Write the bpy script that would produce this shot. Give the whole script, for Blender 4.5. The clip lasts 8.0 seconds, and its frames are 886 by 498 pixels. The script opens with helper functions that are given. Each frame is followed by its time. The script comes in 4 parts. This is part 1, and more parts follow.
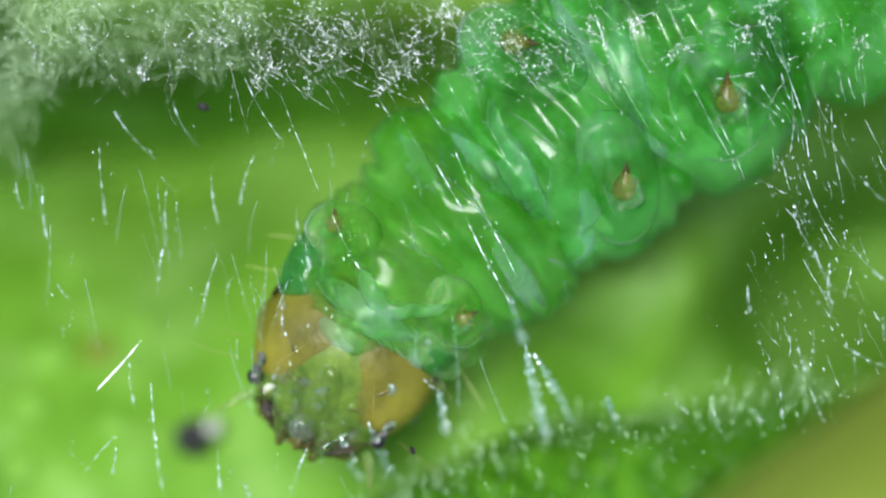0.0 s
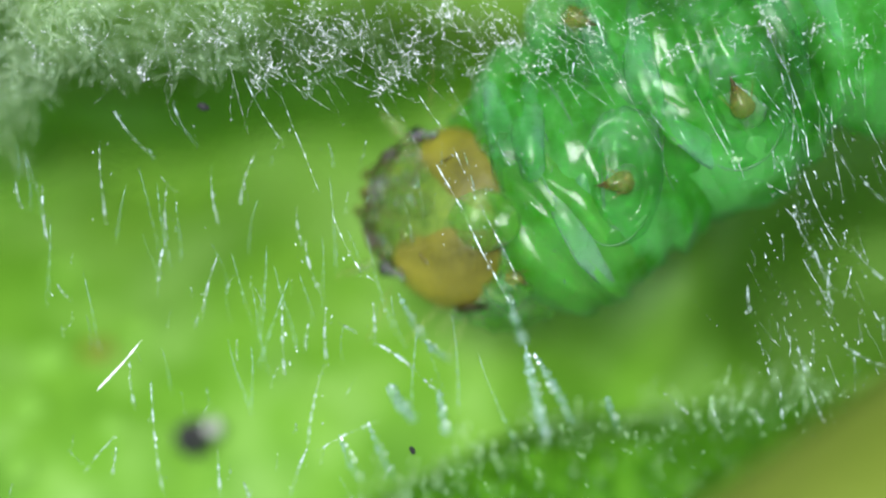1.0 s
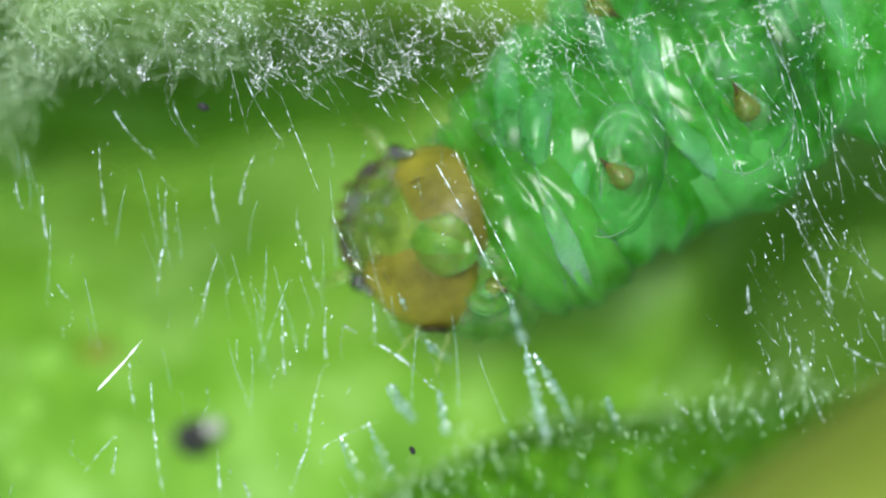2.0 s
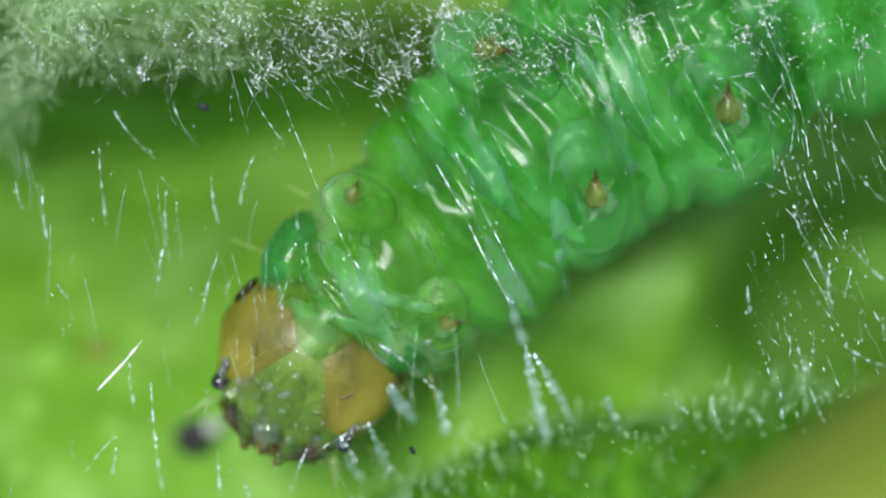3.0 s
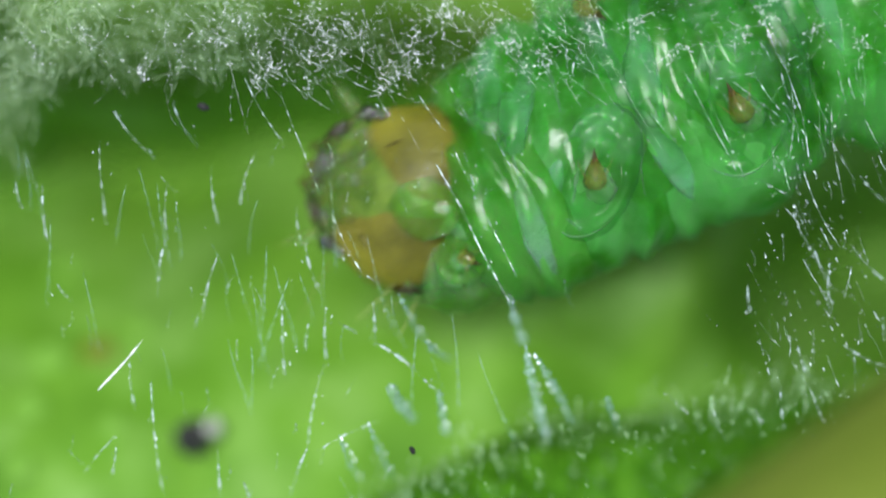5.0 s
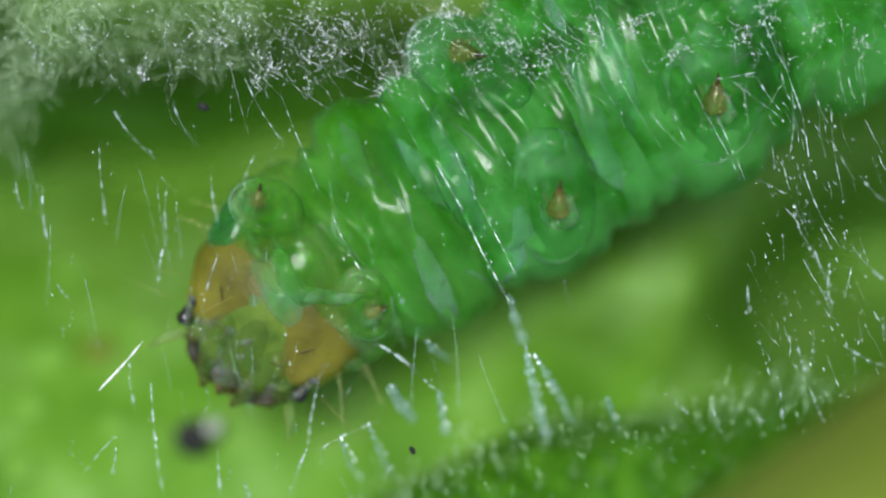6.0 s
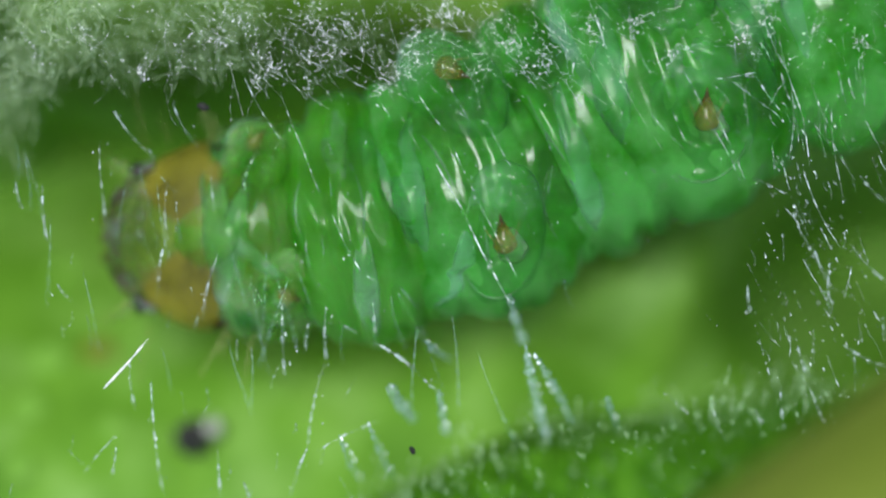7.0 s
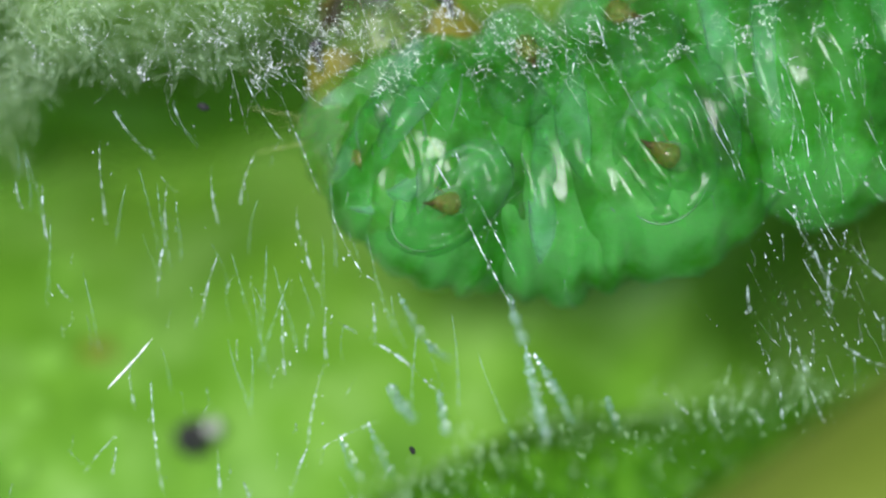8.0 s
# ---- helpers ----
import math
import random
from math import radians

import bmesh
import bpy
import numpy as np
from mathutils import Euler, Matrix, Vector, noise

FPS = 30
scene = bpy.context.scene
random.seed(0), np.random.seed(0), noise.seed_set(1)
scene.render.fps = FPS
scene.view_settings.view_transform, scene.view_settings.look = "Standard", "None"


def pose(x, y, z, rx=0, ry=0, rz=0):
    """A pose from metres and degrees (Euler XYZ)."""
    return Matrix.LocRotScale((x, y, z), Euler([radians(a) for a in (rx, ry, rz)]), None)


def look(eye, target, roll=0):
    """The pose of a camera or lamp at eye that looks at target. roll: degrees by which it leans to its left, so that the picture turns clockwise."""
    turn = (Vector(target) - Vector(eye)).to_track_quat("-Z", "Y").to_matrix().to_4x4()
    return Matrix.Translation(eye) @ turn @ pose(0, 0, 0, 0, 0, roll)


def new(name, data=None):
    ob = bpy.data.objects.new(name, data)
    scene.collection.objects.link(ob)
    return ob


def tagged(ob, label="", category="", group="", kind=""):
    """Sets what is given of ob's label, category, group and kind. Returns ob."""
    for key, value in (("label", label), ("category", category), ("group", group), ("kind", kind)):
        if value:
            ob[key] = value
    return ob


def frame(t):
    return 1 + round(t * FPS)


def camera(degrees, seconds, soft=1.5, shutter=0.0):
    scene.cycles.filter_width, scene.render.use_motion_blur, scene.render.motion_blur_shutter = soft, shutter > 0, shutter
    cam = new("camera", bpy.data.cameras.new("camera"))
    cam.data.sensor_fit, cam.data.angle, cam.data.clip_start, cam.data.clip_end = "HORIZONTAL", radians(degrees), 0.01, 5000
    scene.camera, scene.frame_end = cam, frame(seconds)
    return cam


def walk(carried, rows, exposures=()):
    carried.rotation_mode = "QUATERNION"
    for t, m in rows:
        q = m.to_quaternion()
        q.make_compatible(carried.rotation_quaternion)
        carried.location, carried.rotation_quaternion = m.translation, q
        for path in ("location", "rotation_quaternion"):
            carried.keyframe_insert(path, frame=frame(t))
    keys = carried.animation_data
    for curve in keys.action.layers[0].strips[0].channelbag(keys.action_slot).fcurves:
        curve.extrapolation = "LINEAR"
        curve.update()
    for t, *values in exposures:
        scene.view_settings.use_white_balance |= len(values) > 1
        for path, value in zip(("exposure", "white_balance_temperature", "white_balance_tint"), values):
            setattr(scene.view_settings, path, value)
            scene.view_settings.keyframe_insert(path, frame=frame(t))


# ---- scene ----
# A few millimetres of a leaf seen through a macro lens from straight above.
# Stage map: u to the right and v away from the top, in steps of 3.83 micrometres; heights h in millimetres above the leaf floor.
STEP = 6.0e-3 / 1568
EYE = 19.0
FOCUS = 17.0


def at(u, v, h=0.0):
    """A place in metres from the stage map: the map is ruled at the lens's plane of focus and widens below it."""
    k = (EYE - h) / FOCUS
    return Vector(((u - 784) * STEP * k, (441 - v) * STEP * k, h * 1e-3))


# ---- camera ----
cam = camera(20.0, 8.0, soft=2.3, shutter=0.5)
cam.data.dof.use_dof = True
cam.data.dof.focus_distance = FOCUS * 1e-3
cam.data.dof.aperture_fstop = 62
walk(cam, [(0.0, pose(0, 0, EYE * 1e-3)), (8.0, pose(0, 0, EYE * 1e-3))],
     [(0.0, 0.47), (0.5, 0.51), (1.0, 0.49), (1.5, 0.52), (3.0, 0.34), (3.6, 0.24), (4.5, 0.26), (6.5, -0.04), (7.0, 0.02), (7.5, 0.14), (8.0, 0.20)])

# ---- light ----
SUN_UP, SUN_FROM = 77.5, 126          # elevation; compass of the sun in the map, counted from +x
world = bpy.data.worlds.new("sky")
scene.world = world
world.use_nodes = True
wn = world.node_tree
sky = wn.nodes.new("ShaderNodeTexSky")
sky.sky_type, sky.sun_disc = "NISHITA", False
sky.dust_density, sky.ozone_density = 2.2, 0.8
sky.sun_elevation, sky.sun_rotation = radians(SUN_UP), radians(90 - SUN_FROM)
wn.links.new(sky.outputs[0], wn.nodes["Background"].inputs[0])
wn.nodes["Background"].inputs[1].default_value = 0.115
sun = new("sun", bpy.data.lights.new("sun", "SUN"))
sun.data.energy, sun.data.angle, sun.data.color = 3.4, radians(20.0), (0.96, 1.0, 1.0)
sun_way = Vector((math.cos(radians(SUN_UP)) * math.cos(radians(SUN_FROM)), math.cos(radians(SUN_UP)) * math.sin(radians(SUN_FROM)), math.sin(radians(SUN_UP))))
sun.matrix_world = look(sun_way * 0.2, (0, 0, 0))


# ---- materials ----
def material(name):
    m = bpy.data.materials.new(name)
    m.use_nodes = True
    return m, m.node_tree, m.node_tree.nodes["Principled BSDF"]


def ramp(t, fac, stops):
    r = t.nodes.new("ShaderNodeValToRGB")
    while len(r.color_ramp.elements) < len(stops):
        r.color_ramp.elements.new(0.5)
    for e, (p, c) in zip(r.color_ramp.elements, stops):
        e.position, e.color = p, (*c, 1)
    t.links.new(fac, r.inputs[0])
    return r.outputs[0]


def grain(t, scale, detail=3, rough=0.55, coords="Object", stretch=None):
    c = t.nodes.new("ShaderNodeTexCoord")
    n = t.nodes.new("ShaderNodeTexNoise")
    n.inputs["Scale"].default_value, n.inputs["Detail"].default_value, n.inputs["Roughness"].default_value = scale, detail, rough
    if stretch:
        mp = t.nodes.new("ShaderNodeMapping")
        mp.inputs["Scale"].default_value = stretch
        t.links.new(c.outputs[coords], mp.inputs[0])
        t.links.new(mp.outputs[0], n.inputs["Vector"])
    else:
        t.links.new(c.outputs[coords], n.inputs["Vector"])
    return n.outputs["Fac"]


def relief(t, b, height, strength, distance):
    n = t.nodes.new("ShaderNodeBump")
    n.inputs["Strength"].default_value, n.inputs["Distance"].default_value = strength, distance
    t.links.new(height, n.inputs["Height"])
    t.links.new(n.outputs[0], b.inputs["Normal"])


def leaf_material(name, low, mid, high, scale=700, pale_haze=0.0):
    m, t, b = material(name)
    colour = ramp(t, grain(t, scale, 2), [(0.3, low), (0.5, mid), (0.72, high)])
    if pale_haze:                                                   # patches of pale haze painted into the leaf colour
        mix = t.nodes.new("ShaderNodeMix")
        mix.data_type = "RGBA"
        t.links.new(ramp(t, grain(t, 900, 4, 0.6), [(0.46, (0, 0, 0)), (0.72, (pale_haze,) * 3)]), mix.inputs["Factor"])
        t.links.new(colour, mix.inputs["A"])
        mix.inputs["B"].default_value = (0.25, 0.44, 0.11, 1)
        colour = mix.outputs["Result"]
    t.links.new(colour, b.inputs["Base Color"])
    b.inputs["Roughness"].default_value = 0.6
    b.inputs["Specular IOR Level"].default_value = 0.1
    relief(t, b, grain(t, 9000, 4), 0.5, 2e-5)
    return m


def flesh(name, low, mid, high, rough=0.25, clear=0.5, reach=2.2e-4, solid=0.86, wet=0.6, film=0.12):
    """Jelly-like skin: lets light through, scatters some of it, wet and glossy."""
    m, t, b = material(name)
    t.links.new(ramp(t, grain(t, 1300, 5, 0.55), [(0.40, low), (0.5, mid), (0.61, high)]), b.inputs["Base Color"])
    b.inputs["Roughness"].default_value, b.inputs["IOR"].default_value = rough, 1.22
    b.inputs["Transmission Weight"].default_value = clear
    b.inputs["Subsurface Weight"].default_value = 0.8
    b.inputs["Sheen Weight"].default_value, b.inputs["Sheen Roughness"].default_value = 0.08, 0.3
    b.inputs["Sheen Tint"].default_value = (0.5, 1.0, 0.9, 1)
    b.inputs["Subsurface Radius"].default_value = (0.45, 1.0, 0.35)
    b.inputs["Subsurface Scale"].default_value = reach
    b.inputs["Coat Weight"].default_value, b.inputs["Coat Roughness"].default_value, b.inputs["Coat IOR"].default_value = wet, film, 1.45
    t.links.new(ramp(t, grain(t, 1500, 2), [(0.35, (max(0, solid - 0.08),) * 3), (0.65, (min(1, solid + 0.08),) * 3)]), b.inputs["Alpha"])
    relief(t, b, grain(t, 5200, 7, 0.68), 1.0, 4.6e-5)
    return m


def shell(name, low, high, rough=0.25, scatter=0.3, wet=0.3, pits=0.7, scale=5000, film=0.12):
    m, t, b = material(name)
    t.links.new(ramp(t, grain(t, scale, 5), [(0.34, low), (0.66, high)]), b.inputs["Base Color"])
    b.inputs["Roughness"].default_value = rough
    b.inputs["Subsurface Weight"].default_value = scatter
    b.inputs["Subsurface Radius"].default_value = (0.7, 0.65, 0.2)
    b.inputs["Subsurface Scale"].default_value = 1.2e-4
    b.inputs["Specular IOR Level"].default_value = 0.35
    b.inputs["Coat Weight"].default_value, b.inputs["Coat Roughness"].default_value = wet, film
    relief(t, b, grain(t, 9000, 6, 0.6), pits, 3e-5)
    return m


def silk(name, colour, clear, rough=0.2, scale=9000, low=0.44, high=0.58, metal=0.0, most=1.0):
    """Silk that shows in dashes: opaque stretches stand for its glints, near-clear between."""
    m, t, b = material(name)
    b.inputs["Base Color"].default_value = (*colour, 1)
    b.inputs["Roughness"].default_value, b.inputs["Metallic"].default_value = rough, metal
    b.inputs["Specular IOR Level"].default_value = 0.9
    fac = ramp(t, grain(t, scale, 2), [(low, (clear,) * 3), (high, (most,) * 3)])
    t.links.new(fac, b.inputs["Alpha"])
    relief(t, b, grain(t, 40000, 2), 0.8, 1.5e-5)
    return m


LEAF = leaf_material("leaf_green", (0.069, 0.188, 0.011), (0.114, 0.273, 0.021), (0.168, 0.348, 0.037), 700, 0.8)
VEIN = leaf_material("dark_vein_green", (0.024, 0.10, 0.003), (0.052, 0.175, 0.006), (0.10, 0.27, 0.018), 6000)
SHADED_LEAF = leaf_material("shaded_far_leaf", (0.060, 0.145, 0.009), (0.090, 0.198, 0.018), (0.13, 0.255, 0.040), 2500, 0.3)
FRINGE_COLOUR = (0.66, 0.94, 0.55)
FOLD = leaf_material("leaf_margin_olive", (0.12, 0.175, 0.018), (0.16, 0.215, 0.028), (0.20, 0.255, 0.042), 500)
SKIN = flesh("caterpillar_skin", (0.019, 0.175, 0.002), (0.047, 0.37, 0.013), (0.145, 0.61, 0.115), 0.3, 0.5, 2.2e-4, 0.76, 0.5, 0.14)
JELLY = flesh("clear_throat_skin", (0.11, 0.44, 0.010), (0.20, 0.59, 0.05), (0.40, 0.80, 0.26), 0.25, 0.65, 2.2e-4, 0.50, 0.5, 0.12)
MEMBRANE = flesh("ring_membrane", (0.040, 0.28, 0.002), (0.072, 0.40, 0.010), (0.15, 0.56, 0.065), 0.28, 0.55, 2.2e-4, 0.64, 0.4)
BASE = flesh("leg_base_skin", (0.06, 0.38, 0.030), (0.11, 0.50, 0.09), (0.26, 0.70, 0.28), 0.22, 0.65, 1.8e-4, 0.44, 0.5)
# Folds and wrinkles: their wet highlights are put into a paler, bluer skin colour.
RIDGE = flesh("highlit_ridge_skin", (0.07, 0.42, 0.07), (0.15, 0.58, 0.18), (0.34, 0.80, 0.48), 0.3, 0.6, 2.0e-4, 0.42, 0.5, 0.22)
CREASE = flesh("highlit_wrinkle_skin", (0.15, 0.53, 0.10), (0.26, 0.68, 0.26), (0.46, 0.86, 0.58), 0.3, 0.6, 2.0e-4, 0.40, 0.5, 0.18)
PLATE = flesh("neck_plate_skin", (0.028, 0.23, 0.022), (0.045, 0.31, 0.05), (0.075, 0.40, 0.11), 0.2, 0.4, 1.8e-4, 0.72)
AMBER = shell("amber_head_shell", (0.078, 0.078, 0.004), (0.25, 0.23, 0.024), 0.42, 0.7, 0.12, 0.5, 1300)
GULA = shell("olive_head_middle", (0.072, 0.145, 0.008), (0.175, 0.265, 0.030), 0.35, 0.7, 0.3, 0.5)
PALP = flesh("wet_mouthpart_skin", (0.15, 0.28, 0.03), (0.27, 0.43, 0.08), (0.44, 0.60, 0.23), 0.2, 0.6, 1.2e-4, 0.45, 0.9, 0.06)
# Pale beads added on the head in place of its white wet glints.
GLINT_BEAD = flesh("pale_glint_bead", (0.35, 0.45, 0.30), (0.55, 0.65, 0.5), (0.75, 0.82, 0.7), 0.08, 0.8, 5.0e-5, 0.62, 1.0, 0.05)
EYE_BEAD = shell("glossy_black_bead", (0.003, 0.003, 0.002), (0.012, 0.009, 0.004), 0.12, 0.0, 1.0, 0.05, 5000, 0.04)
BROWN = shell("brown_face_shell", (0.016, 0.012, 0.002), (0.10, 0.072, 0.010), 0.3, 0.2, 0.4)
DARK = shell("dark_brown_shell", (0.004, 0.004, 0.002), (0.05, 0.036, 0.006), 0.4, 0.0, 0.08)
LEG = flesh("pale_leg_skin", (0.15, 0.46, 0.10), (0.25, 0.57, 0.21), (0.42, 0.72, 0.40), 0.25, 0.6, 1.0e-4, 0.5, 0.6)
CLAW = shell("honey_brown_shell", (0.03, 0.026, 0.004), (0.17, 0.15, 0.025), 0.2, 0.4)
HONEY = flesh("honey_claw", (0.19, 0.185, 0.012), (0.33, 0.33, 0.05), (0.50, 0.54, 0.20), 0.2, 0.5, 8.0e-5, 0.60)
TIP = shell("brown_claw_tip", (0.018, 0.017, 0.002), (0.050, 0.043, 0.005), 0.6, 0.0, 0.0)
SILK = silk("white_silk", (0.88, 1.0, 0.98), 0.07, 0.22, 14000, 0.49, 0.62, 0.2)
WEB = silk("web_silk", (0.97, 1.0, 1.0), 0.08, 0.2, 30000, 0.45, 0.56, 0.0, 1.0)
VEIL = silk("veil_silk", (0.58, 0.80, 0.46), 0.05, 0.4, 15000, 0.40, 0.70, 0.0, 0.5)
HAZE = silk("leaf_hair_white", (0.56, 0.76, 0.42), 0.08, 0.4, 12000, 0.35, 0.75, 0.2, 0.7)
FRINGE = silk("vein_hair", FRINGE_COLOUR, 0.04, 0.3, 16000, 0.42, 0.66, 0.1, 0.75)
FAINT = silk("faint_silk", (0.70, 0.98, 0.88), 0.16, 0.25, 19000, 0.44, 0.58, 0.2, 0.5)
GLINT = silk("clear_hair", (0.9, 0.92, 0.86), 1.0, 0.1)
STRAW = silk("straw_bristle", (0.75, 0.72, 0.32), 1.0, 0.15)
BRISTLE = silk("brown_bristle", (0.30, 0.24, 0.08), 1.0, 0.2)
FRASS = shell("black_frass", (0.006, 0.006, 0.005), (0.035, 0.035, 0.03), 0.6, 0.0)
CHAFF = leaf_material("grey_crumb", (0.25, 0.27, 0.22), (0.4, 0.42, 0.36), (0.5, 0.5, 0.45), 8000)
STAIN = leaf_material("brown_leaf_spot", (0.09, 0.11, 0.01), (0.13, 0.14, 0.015), (0.16, 0.2, 0.02), 4000)


rng = random.Random(4)


# ---- mesh tools ----
def mesh_of(name, verts, faces, mat, smooth=True):
    me = bpy.data.meshes.new(name)
    me.from_pydata([tuple(p) for p in verts], [], faces)
    me.materials.append(mat)
    if smooth:
        me.polygons.foreach_set("use_smooth", [True] * len(me.polygons))
    me.update()
    return me


def part(name, me, parent=None, m=None, label=""):
    ob = new(name, me)
    ob.parent = parent
    if m is not None:
        ob.matrix_basis = m
    if label:
        ob["label"] = label
    return ob


def lump(length, wide, tall, shape=None, rings=28, sides=40, power=2.0):
    """Points and faces of a closed rounded body along x; shape(x, angle) -> factor on its radius, x from -1 to 1."""
    verts, faces = [(-length, 0, 0)], []
    for i in range(1, rings):
        x = -math.cos(math.pi * i / rings)
        r = (1 - abs(x) ** power) ** (1 / power)
        for j in range(sides):
            a = 2 * math.pi * j / sides
            f = shape(x, a) if shape else 1
            verts.append((x * length, r * f * wide * math.cos(a), r * f * tall * math.sin(a)))
    verts.append((length, 0, 0))
    for j in range(sides):
        k = (j + 1) % sides
        faces.append((0, 1 + k, 1 + j))
        for i in range(rings - 2):
            a, b = 1 + i * sides, 1 + (i + 1) * sides
            faces.append((a + j, a + k, b + k, b + j))
        faces.append((len(verts) - 1, 1 + (rings - 2) * sides + j, 1 + (rings - 2) * sides + k))
    return verts, faces


def tube(points, radii, sides=5):
    """Points and faces of a tube along a line of points."""
    verts, faces = [], []
    n = len(points)
    for i, p in enumerate(points):
        d = (points[min(i + 1, n - 1)] - points[max(i - 1, 0)]).normalized()
        a = d.orthogonal().normalized() if abs(d.z) > 0.9 else d.cross(Vector((0, 0, 1))).normalized()
        b = d.cross(a)
        for j in range(sides):
            w = 2 * math.pi * j / sides
            verts.append(p + (a * math.cos(w) + b * math.sin(w)) * radii[i])
    for i in range(n - 1):
        for j in range(sides):
            k = (j + 1) % sides
            faces.append((i * sides + j, i * sides + k, (i + 1) * sides + k, (i + 1) * sides + j))
    faces.append(tuple(range(sides))[::-1])
    faces.append(tuple(range((n - 1) * sides, n * sides)))
    return verts, faces


def joined(pieces):
    verts, faces = [], []
    for v, f in pieces:
        o = len(verts)
        verts += v
        faces += [tuple(i + o for i in q) for q in f]
    return verts, faces


def moved(piece, m):
    return [m @ Vector(p) for p in piece[0]], piece[1]


def bell(x, middle, width):
    return math.exp(-((x - middle) / width) ** 2)


def ease(x, a, b):
    x = min(1, max(0, (x - a) / (b - a)))
    return x * x * (3 - 2 * x)


# ---- the leaf ----
def far_drift(u, v):
    """How far a place lies from the far edge, along a wandering line."""
    return v + 60 * noise.noise((u / 340, v / 500, 11)) + 0.06 * (u - 300)


def leaf_height(u, v):
    """Height of the leaf in millimetres over the stage map."""
    drift = far_drift(u, v)
    h = -0.85 + 0.14 * noise.noise((u / 260, v / 260, 0)) + 0.05 * noise.noise((u / 75, v / 75, 4))
    left = ease(u, 900, 560)
    h += (0.45 + 0.55 * left) * 2.0 * ease(drift, 265, 75) - left * 2.0 * bell(drift, 285, 160)      # the far ledge of the roll and the crevice under it
    h += 0.85 * ease(drift, 470, 820) * (1 - 0.8 * ease(u, 820, 1150))                                          # the floor climbs towards the near vein
    h += 1.0 * ease(u + 0.25 * v, 95, 20) * ease(v, 360, 240)                  # a raised edge
    h += 0.9 * bell(u, 1060, 240) * bell(v, 490, 140)                         # a swelling beside the body
    h -= 3.9 * ease(u + 0.5 * (v - 480), 1230, 1640) * bell(v, 470, 200)                         # a deep hollow under it, dug so that the floor there falls into shade
    return h


def vein_line(u):
    """v of the crest of the near vein."""
    return 985 - 0.075 * (u - 500) - 40 * ease(u, 1000, 1700) + 8 * noise.noise((u / 90, 0, 7))


def leaf():
    nu, nv = 260, 200
    verts, faces = [], []
    for j in range(nv + 1):
        for i in range(nu + 1):
            u, v = -1400 + 4400 * i / nu, -1300 + 3500 * j / nv
            h = leaf_height(u, v)
            p = at(u, v, 0)
            verts.append((p.x, p.y, h * 1e-3))
    for j in range(nv):
        for i in range(nu):
            a = j * (nu + 1) + i
            faces.append((a, a + nu + 1, a + nu + 2, a + 1))
    me = mesh_of("ground", verts, faces, LEAF)
    me.materials.append(SHADED_LEAF)                                                 # the far part's shade is put into a darker leaf colour
    for p in me.polygons:
        u, v = -1400 + 4400 * (p.index % nu + 0.5) / nu, -1300 + 3500 * (p.index // nu + 0.5) / nv
        p.material_index = int(far_drift(u, v) < 165)
    ob = new("ground", me)
    solid = ob.modifiers.new("thickness", "SOLIDIFY")
    solid.thickness, solid.offset = 2.5e-4, -1
    tagged(ob, "bright green soft leaf surface rolled into a trough", "leaf", kind="structure")
    return ob


leaf()


def leaf_vein():
    """The thick hairy vein along the near side."""
    verts, faces = [], []
    nu, nv = 150, 26
    for i in range(nu + 1):
        u = 330 + 1700 * i / nu
        r = 190 * ease(u, 430, 1000) + 12
        for j in range(nv + 1):
            a = math.pi * (j / nv)
            w = 1 + 0.08 * noise.noise((u / 40, a * 2, 0)) + 0.05 * noise.noise((u / 15, a * 5, 3))
            v = vein_line(u) - r * math.cos(a) * w
            verts.append(at(u, v, leaf_height(u, v) - 0.03 + r * 0.0065 * (1 - 0.65 * ease(u, 1100, 1400)) * math.sin(a) * w))
    for i in range(nu):
        for j in range(nv):
            a = i * (nv + 1) + j
            faces.append((a, a + 1, a + nv + 2, a + nv + 1))
    ob = new("leaf_vein", mesh_of("leaf_vein", verts, faces, VEIN))
    tagged(ob, "thick dark green hairy leaf vein", "leaf vein", kind="structure")


leaf_vein()


def leaf_fold():
    """The rolled near margin of the leaf, out of focus."""
    verts, faces = [], []
    nu, nv = 50, 26
    for j in range(nv + 1):
        for i in range(nu + 1):
            s, w = i / nu, j / nv
            u = 1180 + 900 * s
            lip = 925 - 620 * s
            v = lip + 500 * w
            h = 5.8 - 1.2 * (1 - w) ** 4 + 0.06 * noise.noise((u / 120, v / 120, 2))
            verts.append(at(u, v, h))
    for j in range(nv):
        for i in range(nu):
            a = j * (nu + 1) + i
            faces.append((a, a + nu + 1, a + nu + 2, a + 1))
    ob = new("leaf_margin", mesh_of("leaf_margin", verts, faces, FOLD))
    solid = ob.modifiers.new("thickness", "SOLIDIFY")
    solid.thickness, solid.offset = 1.5e-4, -1
    tagged(ob, "olive rolled leaf margin lying over the vein", "leaf", kind="structure")


leaf_fold()


# ---- the caterpillar ----
def ring_shape(seed):
    def shape(x, a):
        c, d = math.cos(a), math.sin(a)
        f = 1 - 0.07 * bell(x, 0.38, 0.10) - 0.06 * bell(x, -0.42, 0.10)
        f += 0.05 * noise.noise((x * 1.8, c * 1.6 + seed, d * 1.6))
        bend = 0.5 * noise.noise((c * 1.3, d * 1.3, seed + 7))
        f += 0.075 * (0.4 - abs(noise.noise(((x + 0.6 * bend) * 4.2, c * 0.9 + seed, d * 0.9))) * 2) * ease(abs(x), 1.0, 0.7)
        f += 0.010 * noise.noise((x * 12, c * 5, d * 5 + seed))
        return f
    return shape


